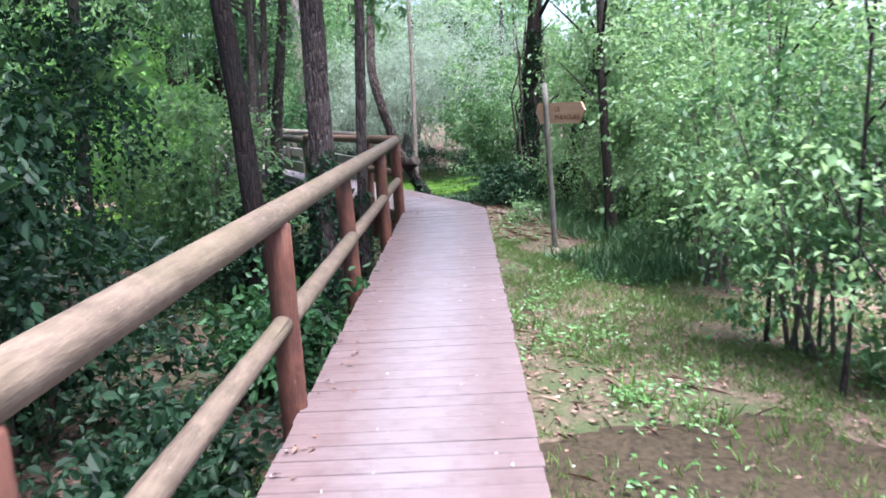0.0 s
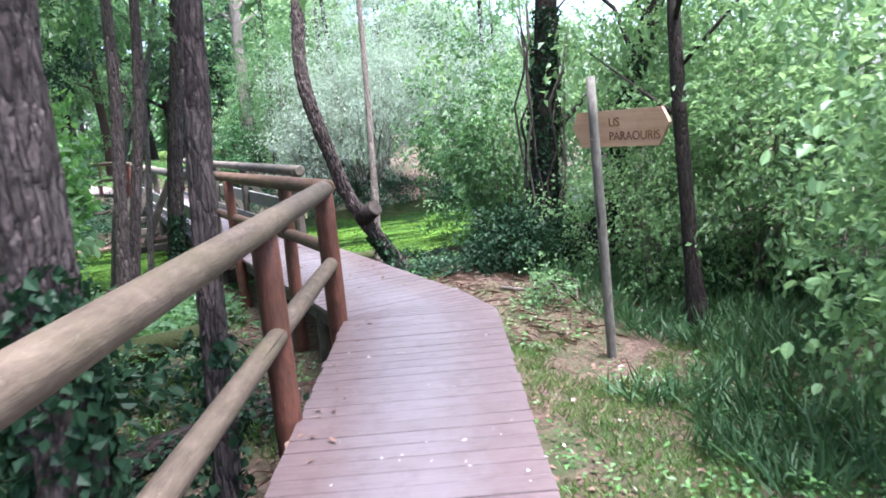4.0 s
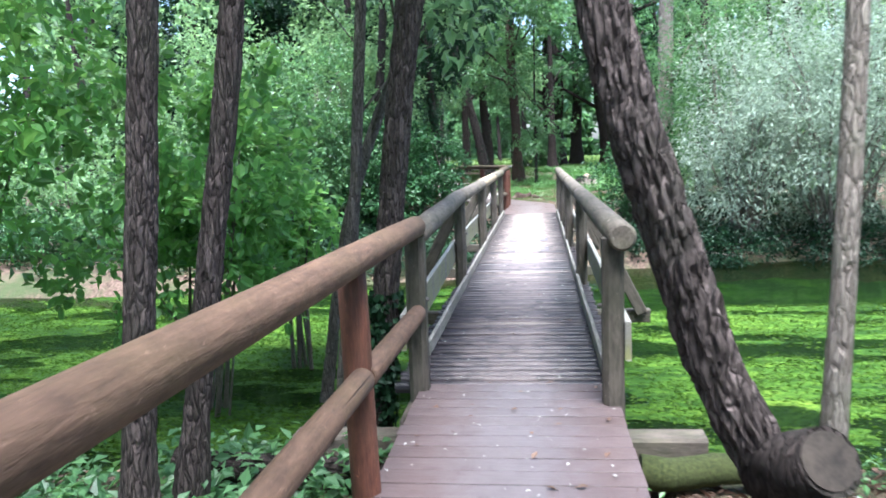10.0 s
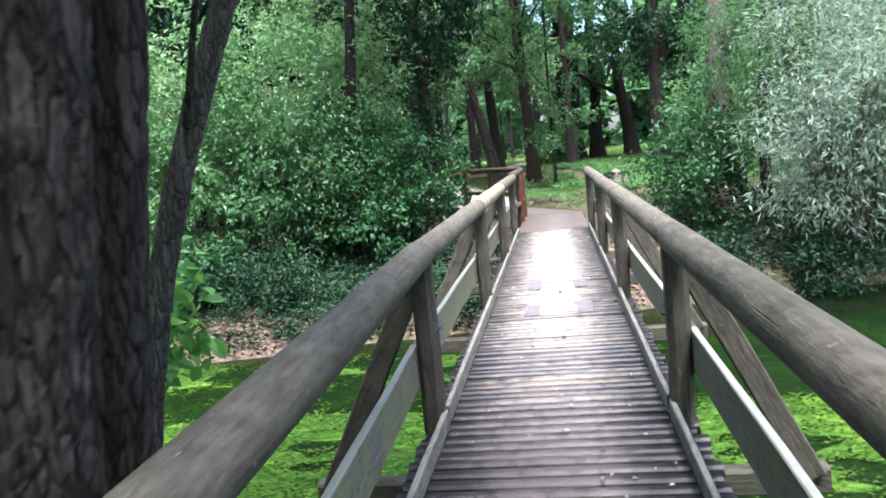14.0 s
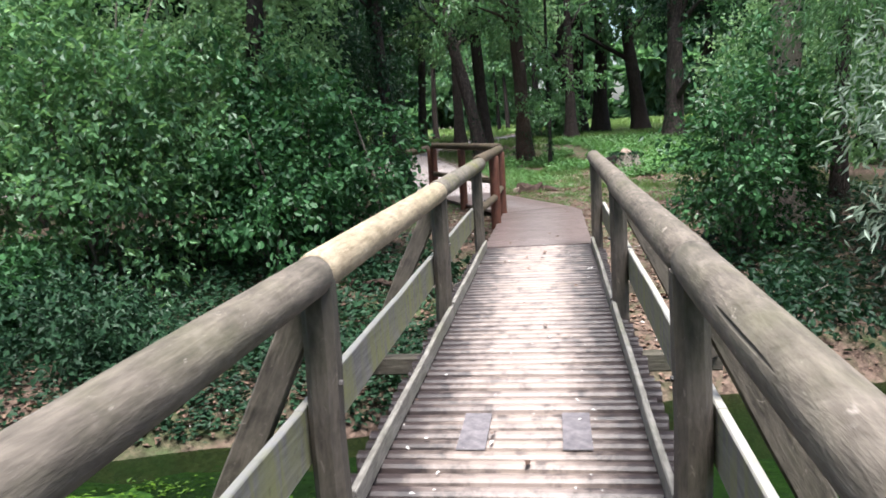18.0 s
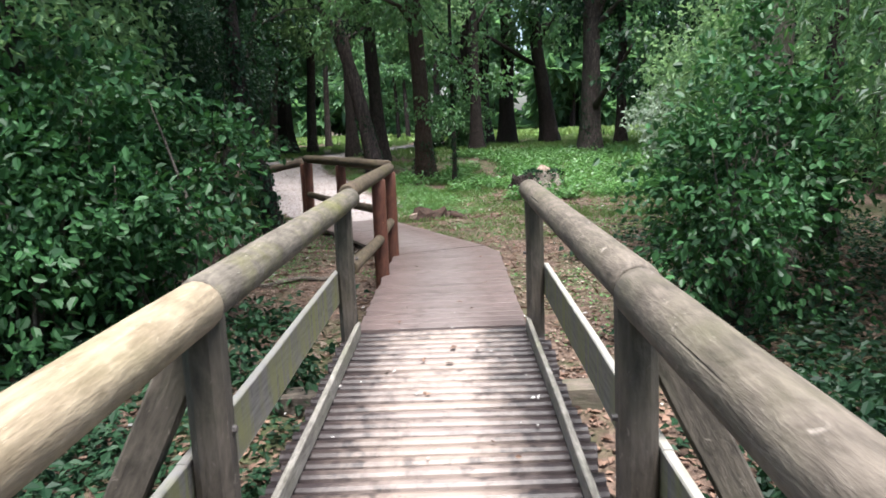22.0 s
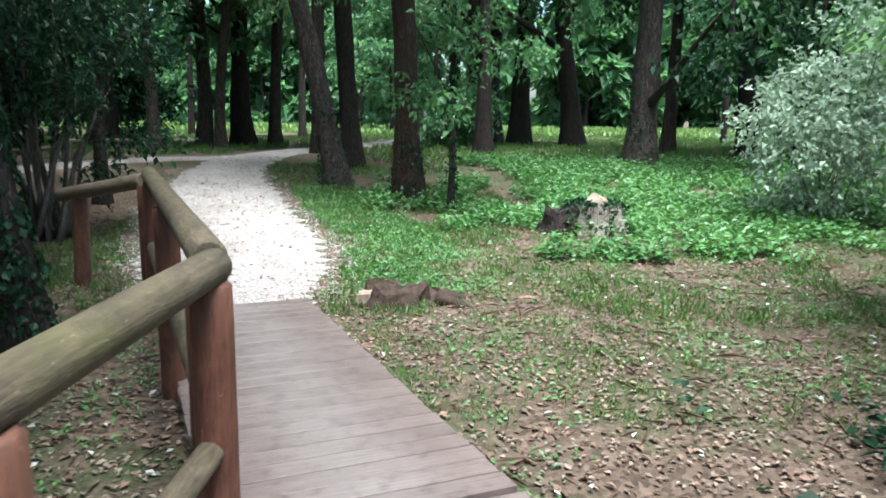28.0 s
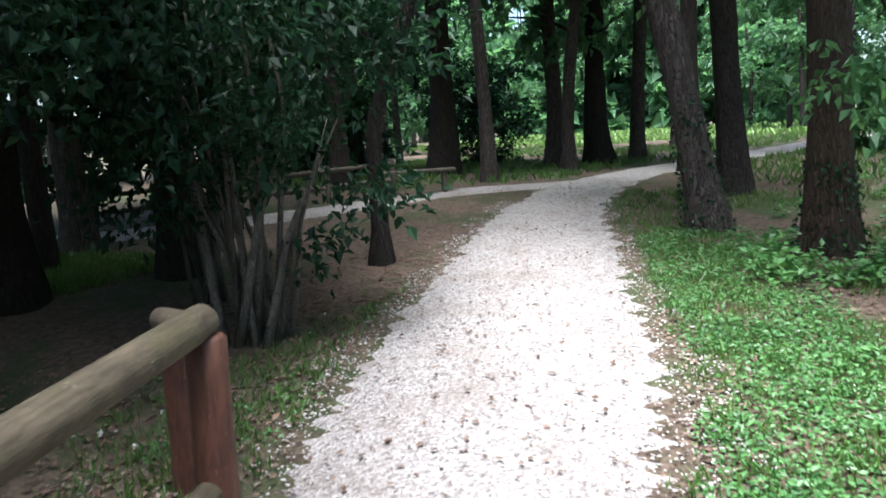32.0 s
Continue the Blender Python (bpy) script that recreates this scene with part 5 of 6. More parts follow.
BUSHES = [
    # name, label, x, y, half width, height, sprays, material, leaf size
    ("bush", "dense dark bush beside the first boardwalk", -4.5, -10.48, 1.0, 2.2, 700, M_LEAF_SHADED, 0.075),
    ("bush", "tangled dark bush behind the railing", -4.4, -7.58, 1.2, 2.8, 800, M_LEAF_SHADED, 0.075),
    ("bush", "tangled dark bush in the shade", -5.2, -11.58, 1.4, 3.4, 900, M_LEAF_SHADED, 0.07),
    # two dark bushes added to darken the shaded ground behind the railing
    ("bush", "added dark bush darkening the ground behind the first railing", -4.9, -13.9, 0.9, 1.6, 560, M_LEAF_SHADED, 0.07),
    ("bush", "low added dark bush under the first railing", -3.7, -11.8, 0.45, 0.6, 240, M_LEAF_SHADED, 0.075),
    ("bush", "low elder bush with fresh green leaves", -2.45, -9.9, 0.5, 0.8, 330, M_LEAF_ELDER, 0.085),
    ("bush", "ivy thicket at the foot of the trees", -1.95, -7.48, 0.5, 1.1, 380, M_IVY, 0.07),
    ("bush", "tangled bush behind the ivy tree", -2.6, -5.58, 0.9, 2.4, 700, M_LEAF_LIGHT, 0.08),
    ("bush", "thin green bush on the stream bank", -3.2, -2.58, 1.1, 2.6, 700, M_LEAF_HAZEL, 0.08),
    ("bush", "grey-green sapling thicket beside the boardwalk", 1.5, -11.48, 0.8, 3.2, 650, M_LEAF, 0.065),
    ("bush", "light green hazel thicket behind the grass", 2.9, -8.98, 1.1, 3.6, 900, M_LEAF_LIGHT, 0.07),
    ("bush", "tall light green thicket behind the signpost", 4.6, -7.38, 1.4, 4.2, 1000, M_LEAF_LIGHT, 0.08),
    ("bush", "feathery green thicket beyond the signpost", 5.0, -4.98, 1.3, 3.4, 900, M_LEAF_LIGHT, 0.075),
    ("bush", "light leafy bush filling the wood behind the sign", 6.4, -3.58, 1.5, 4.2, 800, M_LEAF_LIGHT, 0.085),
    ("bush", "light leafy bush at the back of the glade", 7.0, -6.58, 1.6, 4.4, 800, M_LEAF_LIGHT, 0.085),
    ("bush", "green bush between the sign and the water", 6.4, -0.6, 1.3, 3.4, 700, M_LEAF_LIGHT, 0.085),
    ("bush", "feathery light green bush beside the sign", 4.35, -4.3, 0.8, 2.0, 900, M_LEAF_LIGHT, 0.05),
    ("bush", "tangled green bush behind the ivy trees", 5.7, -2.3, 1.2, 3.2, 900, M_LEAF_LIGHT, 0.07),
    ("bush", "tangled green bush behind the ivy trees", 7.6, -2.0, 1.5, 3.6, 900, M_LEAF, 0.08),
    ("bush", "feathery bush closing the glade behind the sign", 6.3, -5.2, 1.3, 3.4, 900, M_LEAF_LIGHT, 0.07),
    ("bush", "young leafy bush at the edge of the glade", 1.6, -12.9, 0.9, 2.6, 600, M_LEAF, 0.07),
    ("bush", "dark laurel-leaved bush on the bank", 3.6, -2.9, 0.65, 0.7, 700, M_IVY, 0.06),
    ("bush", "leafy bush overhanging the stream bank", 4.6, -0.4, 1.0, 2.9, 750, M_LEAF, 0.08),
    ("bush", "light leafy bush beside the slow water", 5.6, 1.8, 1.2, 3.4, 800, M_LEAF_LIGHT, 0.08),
    ("bush", "fresh green seedling plant on the litter", 2.9, -4.38, 0.18, 0.36, 80, M_LEAF_LIGHT, 0.045),
    ("bush", "leafy hazel branches over the near bank", -2.3, 2.3, 0.9, 2.6, 460, M_LEAF_HAZEL, 0.11),
    ("bush", "hazel bush with large leaves by the stream", -3.7, 0.6, 1.2, 3.4, 700, M_LEAF_HAZEL, 0.11),
    ("bush", "leafy hazel stems in front of the stream", -1.9, 3.9, 0.5, 1.7, 200, M_LEAF_HAZEL, 0.11),
    # far bank, left
    ("bush", "big leafy elder bush on the far bank", -2.6, 13.5, 1.2, 2.6, 1300, M_LEAF_ELDER, 0.09),
    ("bush", "deep green bush leaning over the far bank", -4.7, 12.9, 1.5, 4.0, 1500, M_LEAF, 0.09),
    ("bush", "tall fresh green bush behind the far bank", -3.7, 15.1, 1.5, 4.8, 1600, M_LEAF_LIGHT, 0.09),
    ("bush", "silvery green bush beside the bridge end", -1.6, 13.9, 0.6, 1.5, 330, M_LEAF_ELDER, 0.08),
    ("bush", "tall light bush over the far bank", -6.6, 13.4, 1.8, 4.6, 1200, M_LEAF_LIGHT, 0.1),
    ("bush", "low bank plants at the water's edge", -3.6, 11.1, 0.9, 0.6, 420, M_IVY, 0.07),
    ("bush", "low bank plants at the water's edge", -5.6, 10.6, 1.1, 0.7, 420, M_LEAF_SHADED, 0.07),
    ("bush", "low green thicket along the far water's edge", -7.6, 10.8, 1.4, 1.4, 420, M_LEAF, 0.08),
    ("bush", "low green thicket along the far water's edge", -6.7, 10.9, 1.1, 1.1, 420, M_LEAF, 0.08),
    ("bush", "low green thicket along the far water's edge", -5.0, 11.2, 1.0, 0.9, 400, M_LEAF_ELDER, 0.08),
    ("bush", "low green thicket along the far water's edge", -9.2, 10.6, 1.2, 1.0, 420, M_LEAF_ELDER, 0.08),
    ("bush", "low green thicket along the far water's edge", -11.4, 10.7, 1.3, 1.1, 420, M_LEAF, 0.08),
    ("bush", "green thicket behind the far water's edge", -9.6, 11.6, 1.7, 2.6, 520, M_LEAF_LIGHT, 0.09),
    ("bush", "green thicket behind the far water's edge", -8.2, 13.2, 1.6, 3.0, 520, M_LEAF, 0.09),
    ("bush", "green thicket behind the far water's edge", -12.2, 12.0, 2.0, 3.0, 500, M_LEAF, 0.11),
    # dark plants added here stand for the shaded gap below the willows
    ("bush", "low dark plants added for the shaded gap under the willows", 3.2, 11.4, 0.8, 0.5, 300, M_LEAF_SHADED, 0.07),
    ("bush", "low dark plants added for the shaded gap under the willows", 4.8, 11.2, 1.0, 0.6, 380, M_LEAF_SHADED, 0.07),
    ("bush", "low dark plants added for the shaded gap under the willows", 6.8, 11.2, 1.2, 0.6, 420, M_LEAF_SHADED, 0.07),
    ("bush", "low dark plants added for the shaded gap under the willows", 9.2, 11.2, 1.4, 0.7, 420, M_LEAF_SHADED, 0.08),
    ("bush", "small ivy mound under the bridge end", -0.75, 12.9, 0.4, 0.35, 190, M_IVY, 0.07),
    # far bank, right
    ("bush", "dense green bush near the bridge end", 4.0, 16.9, 0.9, 2.6, 1000, M_LEAF_LIGHT, 0.075),
    ("bush", "leafy bush with fresh tips near the bridge", 3.2, 13.9, 0.75, 2.2, 760, M_LEAF_ELDER, 0.075),
    ("bush", "arching light green bush at the glade's edge", 5.1, 18.9, 1.0, 3.2, 900, M_LEAF_LIGHT, 0.085),
    ("bush", "arching bush with pale undersides and white-lit leaves", 5.95, 24.4, 1.0, 2.5, 760, M_LEAF_WHITE_LIT, 0.085),
    ("bush", "round dark bush in the park wood", -9.6, 38.5, 1.6, 3.2, 700, M_LEAF_SHADED, 0.13),
    ("bush", "round dark bush at the path's turn", 0.5, 38.5, 1.3, 2.4, 600, M_LEAF_FAR, 0.13),
]
rb = random.Random(31)
for i, (nm, lbl, x, y, w, h, n, mat, size) in enumerate(BUSHES):
    close = near_line(DECK_LINE, x, y) - w < 1.8
    lift = 0.5 if "silvery" in lbl else 1.4 if "hazel" in lbl and y > 1 else 0.9 if "hazel" in lbl and y > 0 else 0.6 if "arching light" in lbl else 0.0
    shrub(nm, lbl, "bush", x, y, [(p[0], p[1], p[2] + lift, *p[3:]) for p in mound(rb, w, h, 5 + int(h))], int(n * (0.85 if close else 0.95)), mat, size * (1.05 if close else 1.15), 200 + i, stems=8 if h > 1 else 3, inner=0.15, oval=close, slim=0.62 if close else 0.55)

# pale willows over the water
for i, (x, y, w, h, n) in enumerate(((5.1, 11.9, 1.2, 3.4, 1900), (6.8, 11.8, 1.8, 4.6, 2400), (9.6, 11.6, 2.2, 5.4, 2400), (8.4, 14.4, 2.2, 6.4, 2200), (13.0, 11.0, 2.6, 6.0, 2000), (5.6, 14.2, 1.6, 5.2, 1800), (17.0, 12.0, 3.0, 6.0, 1500))):
    willow = shrub("willow", "green willow behind the pale ones" if i == 5 else "pale grey-green willow leaning over the stream", "willow", x, y, [(p[0], p[1], p[2] + 0.45, *p[3:]) for p in mound(rb, w, h, 6)], int(n * 0.72), M_LEAF if i == 5 else M_LEAF_WILLOW, 0.12, 300 + i, stems=16, per=9, reach=0.55, droop=0.4, slim=0.24, group="willows", inner=0.2)
    if i in (0, 1, 5):
        for j in range(12):
            turn, far, top = rb.uniform(-2.9, -0.2), w * rb.uniform(0.7, 1.25), h * rb.uniform(0.45, 0.95)
            tip = Vector((math.cos(turn) * far, math.sin(turn) * far, top))
            bend = Vector((tip.x * 0.45 + rb.uniform(-0.2, 0.2), tip.y * 0.45, top * rb.uniform(0.7, 1.05)))
            arch = [Vector((tip.x * 0.1, tip.y * 0.1, -0.1)).lerp(bend, u).lerp(bend.lerp(tip, u), u) for u in (0, 0.15, 0.3, 0.45, 0.6, 0.75, 0.9, 1)]
            arch = [p + Vector((rb.uniform(-0.04, 0.04), rb.uniform(-0.04, 0.04), rb.uniform(-0.04, 0.04))) for p in arch]
            thick = rb.uniform(0.02, 0.04)
            part("bough", tube(arch, [thick * (1 - 0.85 * k / 7) for k in range(8)], 6, 0.1, j), M_BARK_PALE if j % 2 else M_TWIG, willow, smooth=True)

# hazel stems by the path's start, their deep shade put into the leaf colour
shrub("hazel", "dark hazel clump of many upright stems", "bush", -3.75, 22.35, [(0, 0, 2.6, 1.3, 1.2, 1.1), (-0.5, 0.3, 3.3, 1.2, 1.2, 1.0), (0.5, 0.2, 1.5, 0.5, 0.5, 0.6), (-0.9, 0, 1.9, 0.8, 0.8, 0.8), (0.35, 0.1, 1.3, 0.3, 0.3, 0.5)], 1150, M_LEAF_SHADED, 0.1, 401, stems=16, reach=0.4)
shrub("hazel", "dark hazel clump of many upright stems", "bush", -5.2, 23.3, [(0, 0, 2.6, 1.3, 1.2, 1.1), (-0.5, 0.3, 3.3, 1.3, 1.2, 1.0), (0.5, -0.2, 1.4, 0.7, 0.5, 0.7)], 800, M_LEAF_SHADED, 0.1, 402, stems=12, reach=0.4)
shrub("hazel", "dark hazel clump of many upright stems", "bush", -4.5, 19.6, [(0, 0, 2.4, 1.3, 1.2, 1.1), (0.2, 0.9, 3.1, 1.2, 1.2, 0.9), (-0.8, 0, 1.6, 0.9, 0.8, 0.8)], 800, M_LEAF_SHADED, 0.1, 403, stems=10, reach=0.4)


# ---- woods all round ----
def wood(label, count, seed, spots, leaf, size, n, hmin=7, hmax=11, low=0.8):
    """A stand of trees too far off to tell apart: trunks in one mesh, leaves in another."""
    r, rng = random.Random(seed), np.random.default_rng(seed)
    trunks, cents, outs = [], [], []
    for i in range(count):
        x, y = spots(r)
        z, h = land(x, y), r.uniform(hmin, hmax)
        trunks.append(tube([(x, y, z - 0.3), (x + r.uniform(-0.2, 0.2), y, z + h * 0.4), (x + r.uniform(-0.5, 0.5), y, z + h)], [r.uniform(0.12, 0.22), 0.11, 0.04], 7, 0.1, i, False))
        bl = [(x + r.uniform(-1.8, 1.8), y + r.uniform(-1.8, 1.8), z + h * r.uniform(low / 10, 1.0), r.uniform(1.0, 1.9), r.uniform(1.0, 1.9), r.uniform(0.8, 1.4)) for _ in range(9)]
        p, o = in_blobs(rng, bl, n)
        cents.append(p)
        outs.append(o)
    ob = thing("woodland", (0, 0, 0), label, "woods", kind="stuff")
    part("trunks", join(*trunks), M_BARK_DARK, ob, smooth=True)
    part("foliage", leaves_mesh("foliage", *sprays(rng, np.concatenate(cents), np.concatenate(outs), 9, 0.6, size, 0.8, 0.3), leaf), leaf, ob)


def box(x0, x1, y0, y1):
    return lambda r: (r.uniform(x0, x1), r.uniform(y0, y1))


wood("dense wood behind the first boardwalk", 9, 1, box(-13, -5.5, -14, -1), M_LEAF, 0.21, 180)
wood("dense wood behind the near bank", 7, 2, box(-14, -6, 0, 3), M_LEAF, 0.21, 180)
wood("light wood beyond the glade", 9, 3, box(6, 13, -15, -2), M_LEAF_LIGHT, 0.2, 200)
wood("wood behind the willows", 8, 4, box(5.5, 15, 15.5, 25), M_LEAF_LIGHT, 0.23, 190)
wood("wood behind the far bank", 8, 5, box(-15, -7, 13, 21), M_LEAF_LIGHT, 0.23, 190)
wood("wood at the start of the boardwalk", 8, 6, lambda r: (r.uniform(-16, 4), r.uniform(-27, -20)), M_LEAF, 0.2, 180)
wood("park wood on the far side of the paths", 16, 7, lambda r: (r.uniform(-26, -8), r.uniform(40, 60)), M_LEAF_FAR, 0.3, 180, low=2.0)
wood("park wood beyond the end of the path", 10, 8, lambda r: (r.uniform(-7, 1), r.uniform(52, 64)), M_LEAF_FAR, 0.32, 180, low=1.2)
wood("shaded wood beyond the glade", 14, 9, lambda r: (r.uniform(9, 24), r.uniform(27, 46)), M_LEAF_FAR, 0.28, 220, low=2.2)
wood("tree line behind the meadow", 84, 10, lambda r: (r.uniform(-55, 65), r.uniform(80, 96)), M_LEAF_FAR, 1.5, 130, 10, 15, 0.05)
# canopy added overhead to darken the hazels below
wood("added dark canopy shading the ground west of the path", 7, 12, lambda r: (r.uniform(-12, -5.5), r.uniform(18.5, 27)), M_LEAF_SHADED, 0.2, 300, 7, 10, 4.5)
wood("wood west of the park", 12, 11, lambda r: (r.uniform(-26, -13), r.uniform(18, 36)), M_LEAF_SHADED, 0.36, 170, low=0.6)
wood("dark thicket closing the west side of the park", 9, 13, box(-21, -11.5, 31, 42), M_LEAF_SHADED, 0.4, 150, 5, 9, 0.3)



# ---- stumps and logs ----
def stump_low():
    x, y = 0.44, 19.98
    ob = thing("tree_stump", pose(x, y, land(x, y)), "low rotten reddish-brown stump beside the boardwalk", "stump")
    r = random.Random(2)
    v, f = [], []
    seg = 22
    for k, (rad, z) in enumerate(((0.36, -0.06), (0.28, 0.06), (0.24, 0.12), (0.17, 0.15))):
        for j in range(seg):
            a = 2 * math.pi * j / seg
            e = 1 + 0.32 * noise.noise((math.cos(a) * 1.6, math.sin(a) * 1.6, k * 0.4 + 5)) + 0.22 * noise.noise((math.cos(a) * 5, math.sin(a) * 5, k * 0.9))
            top = 0.14 * noise.noise((math.cos(a) * 2.3, math.sin(a) * 2.3, 9)) + 0.09 * noise.noise((math.cos(a) * 6, math.sin(a) * 6, 3)) if k > 1 else 0
            v.append((math.cos(a) * rad * e * 1.25, math.sin(a) * rad * e * 0.85, z + top))
    for k in range(3):
        f += [(k * seg + j, k * seg + (j + 1) % seg, (k + 1) * seg + (j + 1) % seg, (k + 1) * seg + j) for j in range(seg)]
    hub = len(v)
    v.append((0.02, 0.0, 0.13))
    f += [(3 * seg + j, 3 * seg + (j + 1) % seg, hub) for j in range(seg)]
    part("body", (v, f), M_STUMP, ob, smooth=False)
    ring = [(-0.13 + 0.13 * math.cos(2 * math.pi * j / 14) * (1 + 0.2 * noise.noise((j * 0.8, 1, 2))), -0.01 + 0.1 * math.sin(2 * math.pi * j / 14)) for j in range(14)]
    part("cut_face", ([(x0 * 1.25 - 0.06, y0 * 1.5, 0.16 + 0.3 * x0) for x0, y0 in ring] + [(x0 * 1.3 - 0.06, y0 * 1.55, 0.02) for x0, y0 in ring], [tuple(range(14))] + [(j, j + 14, (j + 1) % 14 + 14, (j + 1) % 14) for j in range(14)]), M_CUT, ob, "pale sawn face")
    for i in range(4):
        a = r.uniform(0, 6.3)
        part("root", tube([(math.cos(a) * 0.3, math.sin(a) * 0.2, 0.06), (math.cos(a) * 0.5, math.sin(a) * 0.4, 0.02), (math.cos(a) * 0.66, math.sin(a) * 0.52, -0.05)], [0.07, 0.045, 0.02], 7, 0.2, i), M_STUMP, ob, smooth=True)


def stump_high():
    x, y = 2.5, 23.2
    ob = thing("tree_stump", pose(x, y, land(x, y)), "split old stump with a dark hollow among green nettles", "stump")
    for nm, cx, cy, rad, h, mat, lab in (("trunk_base", 0.14, 0, 0.25, 0.42, M_BARK_PALE, "pale mossy half"), ("hollow_half", -0.27, 0.05, 0.2, 0.4, M_BARK_DARK, "blackened half")):
        pts = [(cx, cy, -0.1), (cx, cy, h * 0.35), (cx * 1.05, cy, h * 0.7), (cx * 1.1, cy, h)]
        v, f = tube(pts, [rad * 1.6, rad * 1.15, rad, rad * 0.85], 22, 0.5, int(rad * 100), True)[:2]
        ragged = [noise.noise_vector((p[0] * 7, p[1] * 7, p[2] * 3 + cx)) for p in v]
        v = [(p[0] + 0.07 * q[0], p[1] + 0.07 * q[1], p[2] + (0.16 * q[2] - 0.05 if p[2] > h * 0.6 else 0)) for p, q in zip(v, ragged)]
        part(nm, (v, f), mat, ob, lab, smooth=False)
    part("cut_face", tube([(0.1, -0.05, 0.34), (0.14, -0.04, 0.4), (0.22, 0.0, 0.42)], [0.15, 0.14, 0.05], 14, 0.4, 26), M_CUT, ob, "pale split wood")
    rng = np.random.default_rng(5)
    a = rng.uniform(0, 6.28, 420)
    q = np.sqrt(rng.uniform(0.1, 1, 420))
    pos = np.stack([0.1 + q * np.cos(a) * 0.46, q * np.sin(a) * 0.33, np.where(q < 0.75, 0.41, 0.41 - (q - 0.75) * 1.4 * rng.uniform(0.3, 1.2, 420))], 1)
    part("ivy", leaves_mesh("ivy", pos, rng.normal(0, 0.5, (420, 3)) + [0, 0, -0.3], np.stack([np.cos(a), np.sin(a), 0.6 + 0 * a], 1), rng.uniform(0.04, 0.08, 420), rng.uniform(0.03, 0.06, 420), M_IVY), M_IVY, ob)


stump_low()
stump_high()


def fallen(label, a, b, r, mat, seed, moss=False):
    a, b = Vector(a), Vector(b)
    a.z, b.z = land(a.x, a.y) + r * 0.75 + a.z, land(b.x, b.y) + r * 0.75 + b.z
    ob = thing("log", along(a, b), label, "log")
    ln = (b - a).length
    part("wood", tube([(0.03 * math.sin(i * 2.1 + seed), 0.02 * math.cos(i * 1.7), ln * i / 7) for i in range(8)], [r * (1 - 0.35 * i / 7) for i in range(8)], 10, 0.15, seed), mat, ob, smooth=True)
    return ob


fallen("mossy log lying below the railing", (-1.9, -3.68, 0), (-0.35, -2.93, 0), 0.16, M_MOSS, 1)
fallen("dark fallen log under the ivy trees", (-2.0, -6.18, 0), (-0.4, -5.58, 0), 0.12, M_BARK_DARK, 2)
fallen("mossy timber edging the near bank", (1.45, -0.25, 0.05), (2.5, -0.05, 0.05), 0.11, M_MOSS, 3)
fallen("dark timber edging the near bank", (-1.4, -0.1, 0.05), (0.0, -0.2, 0.05), 0.11, M_BARK_DARK, 4)
fallen("bare reddish branch on the far bank", (-1.5, 13.0, 0.0), (-0.75, 12.1, 0.25), 0.045, M_BARK_RED, 5)
fallen("bare branch lying on the leaf litter", (-1.6, 15.4, 0.0), (-0.3, 15.7, 0.02), 0.03, M_TWIG, 6)
fallen("thin fallen branch beside the bank", (2.6, -3.78, 0.0), (3.6, -4.08, 0.05), 0.022, M_TWIG, 7)


# ---- far fence and bench ----
def far_fence():
    pts = [(-11.6, 26.6), (-10.2, 27.6), (-9.1, 28.4), (-8.2, 29.2), (-7.3, 30.0)]
    ob = thing("fence", (0, 0, 0), "low rustic wooden rail fence along the side path", "fence")
    for i, (x, y) in enumerate(pts):
        part("post", log_geo(0.92, 0.055, i), M_BEAM, ob, smooth=True, at=pose(x, y, land(x, y) - 0.25))
    for (ax, ay), (bx, by) in zip(pts, pts[1:]):
        for z in (0.28, 0.58):
            u, v = Vector((ax, ay, land(ax, ay) + z)), Vector((bx, by, land(bx, by) + z))
            part("rail", log_geo((v - u).length, 0.045, 3), M_BEAM, ob, smooth=True, at=along(u, v))


def far_bench():
    x, y = -6.7, 29.75
    ob = thing("bench", pose(x, y, land(x, y), 0, 0, 35), "plain dark wooden bench by the side path", "bench")
    part("seat", beam_geo(1.5, 0.36, 0.05, 0.01), M_BEAM, ob, at=along((-0.75, 0, 0.45), (0.75, 0, 0.45)))
    for sx in (-0.55, 0.55):
        part("leg", beam_geo(0.5, 0.08, 0.28, 0.01), M_BEAM, ob, at=pose(sx, 0, -0.06))


far_fence()
far_bench()


# ---- ground cover ----
def scatter(rng, n, x0, x1, y0, y1, keep):
    x, y = rng.uniform(x0, x1, n * 2), rng.uniform(y0, y1, n * 2)
    pts = [(a, b) for a, b in zip(x, y) if keep(a, b)][:n]
    return np.array([(a, b, land(a, b)) for a, b in pts])


def clump(x, y, scale=0.5, seed=0.0, cut=0.0):
    return noise.noise((x * scale, y * scale, seed)) > cut


MUD = (-0.7, -12.8, 0.85, 1.4)


def muddy(x, y):
    cx, cy, ra, rc = MUD
    u, v = (x - cx) * A_DIR.x + (y - cy) * A_DIR.y, (x - cx) * A_SIDE.x + (y - cy) * A_SIDE.y
    return (u / ra) ** 2 + (v / rc) ** 2 < 0.8 + 0.4 * noise.noise((x * 4, y * 4, 2)) and noise.noise((x * 7, y * 7, 6)) < 0.12


def dry(x, y):
    if muddy(x, y):
        return False
    return land(x, y) > WATER + 0.05 and near_line(DECK_LINE, x, y) > -0.05


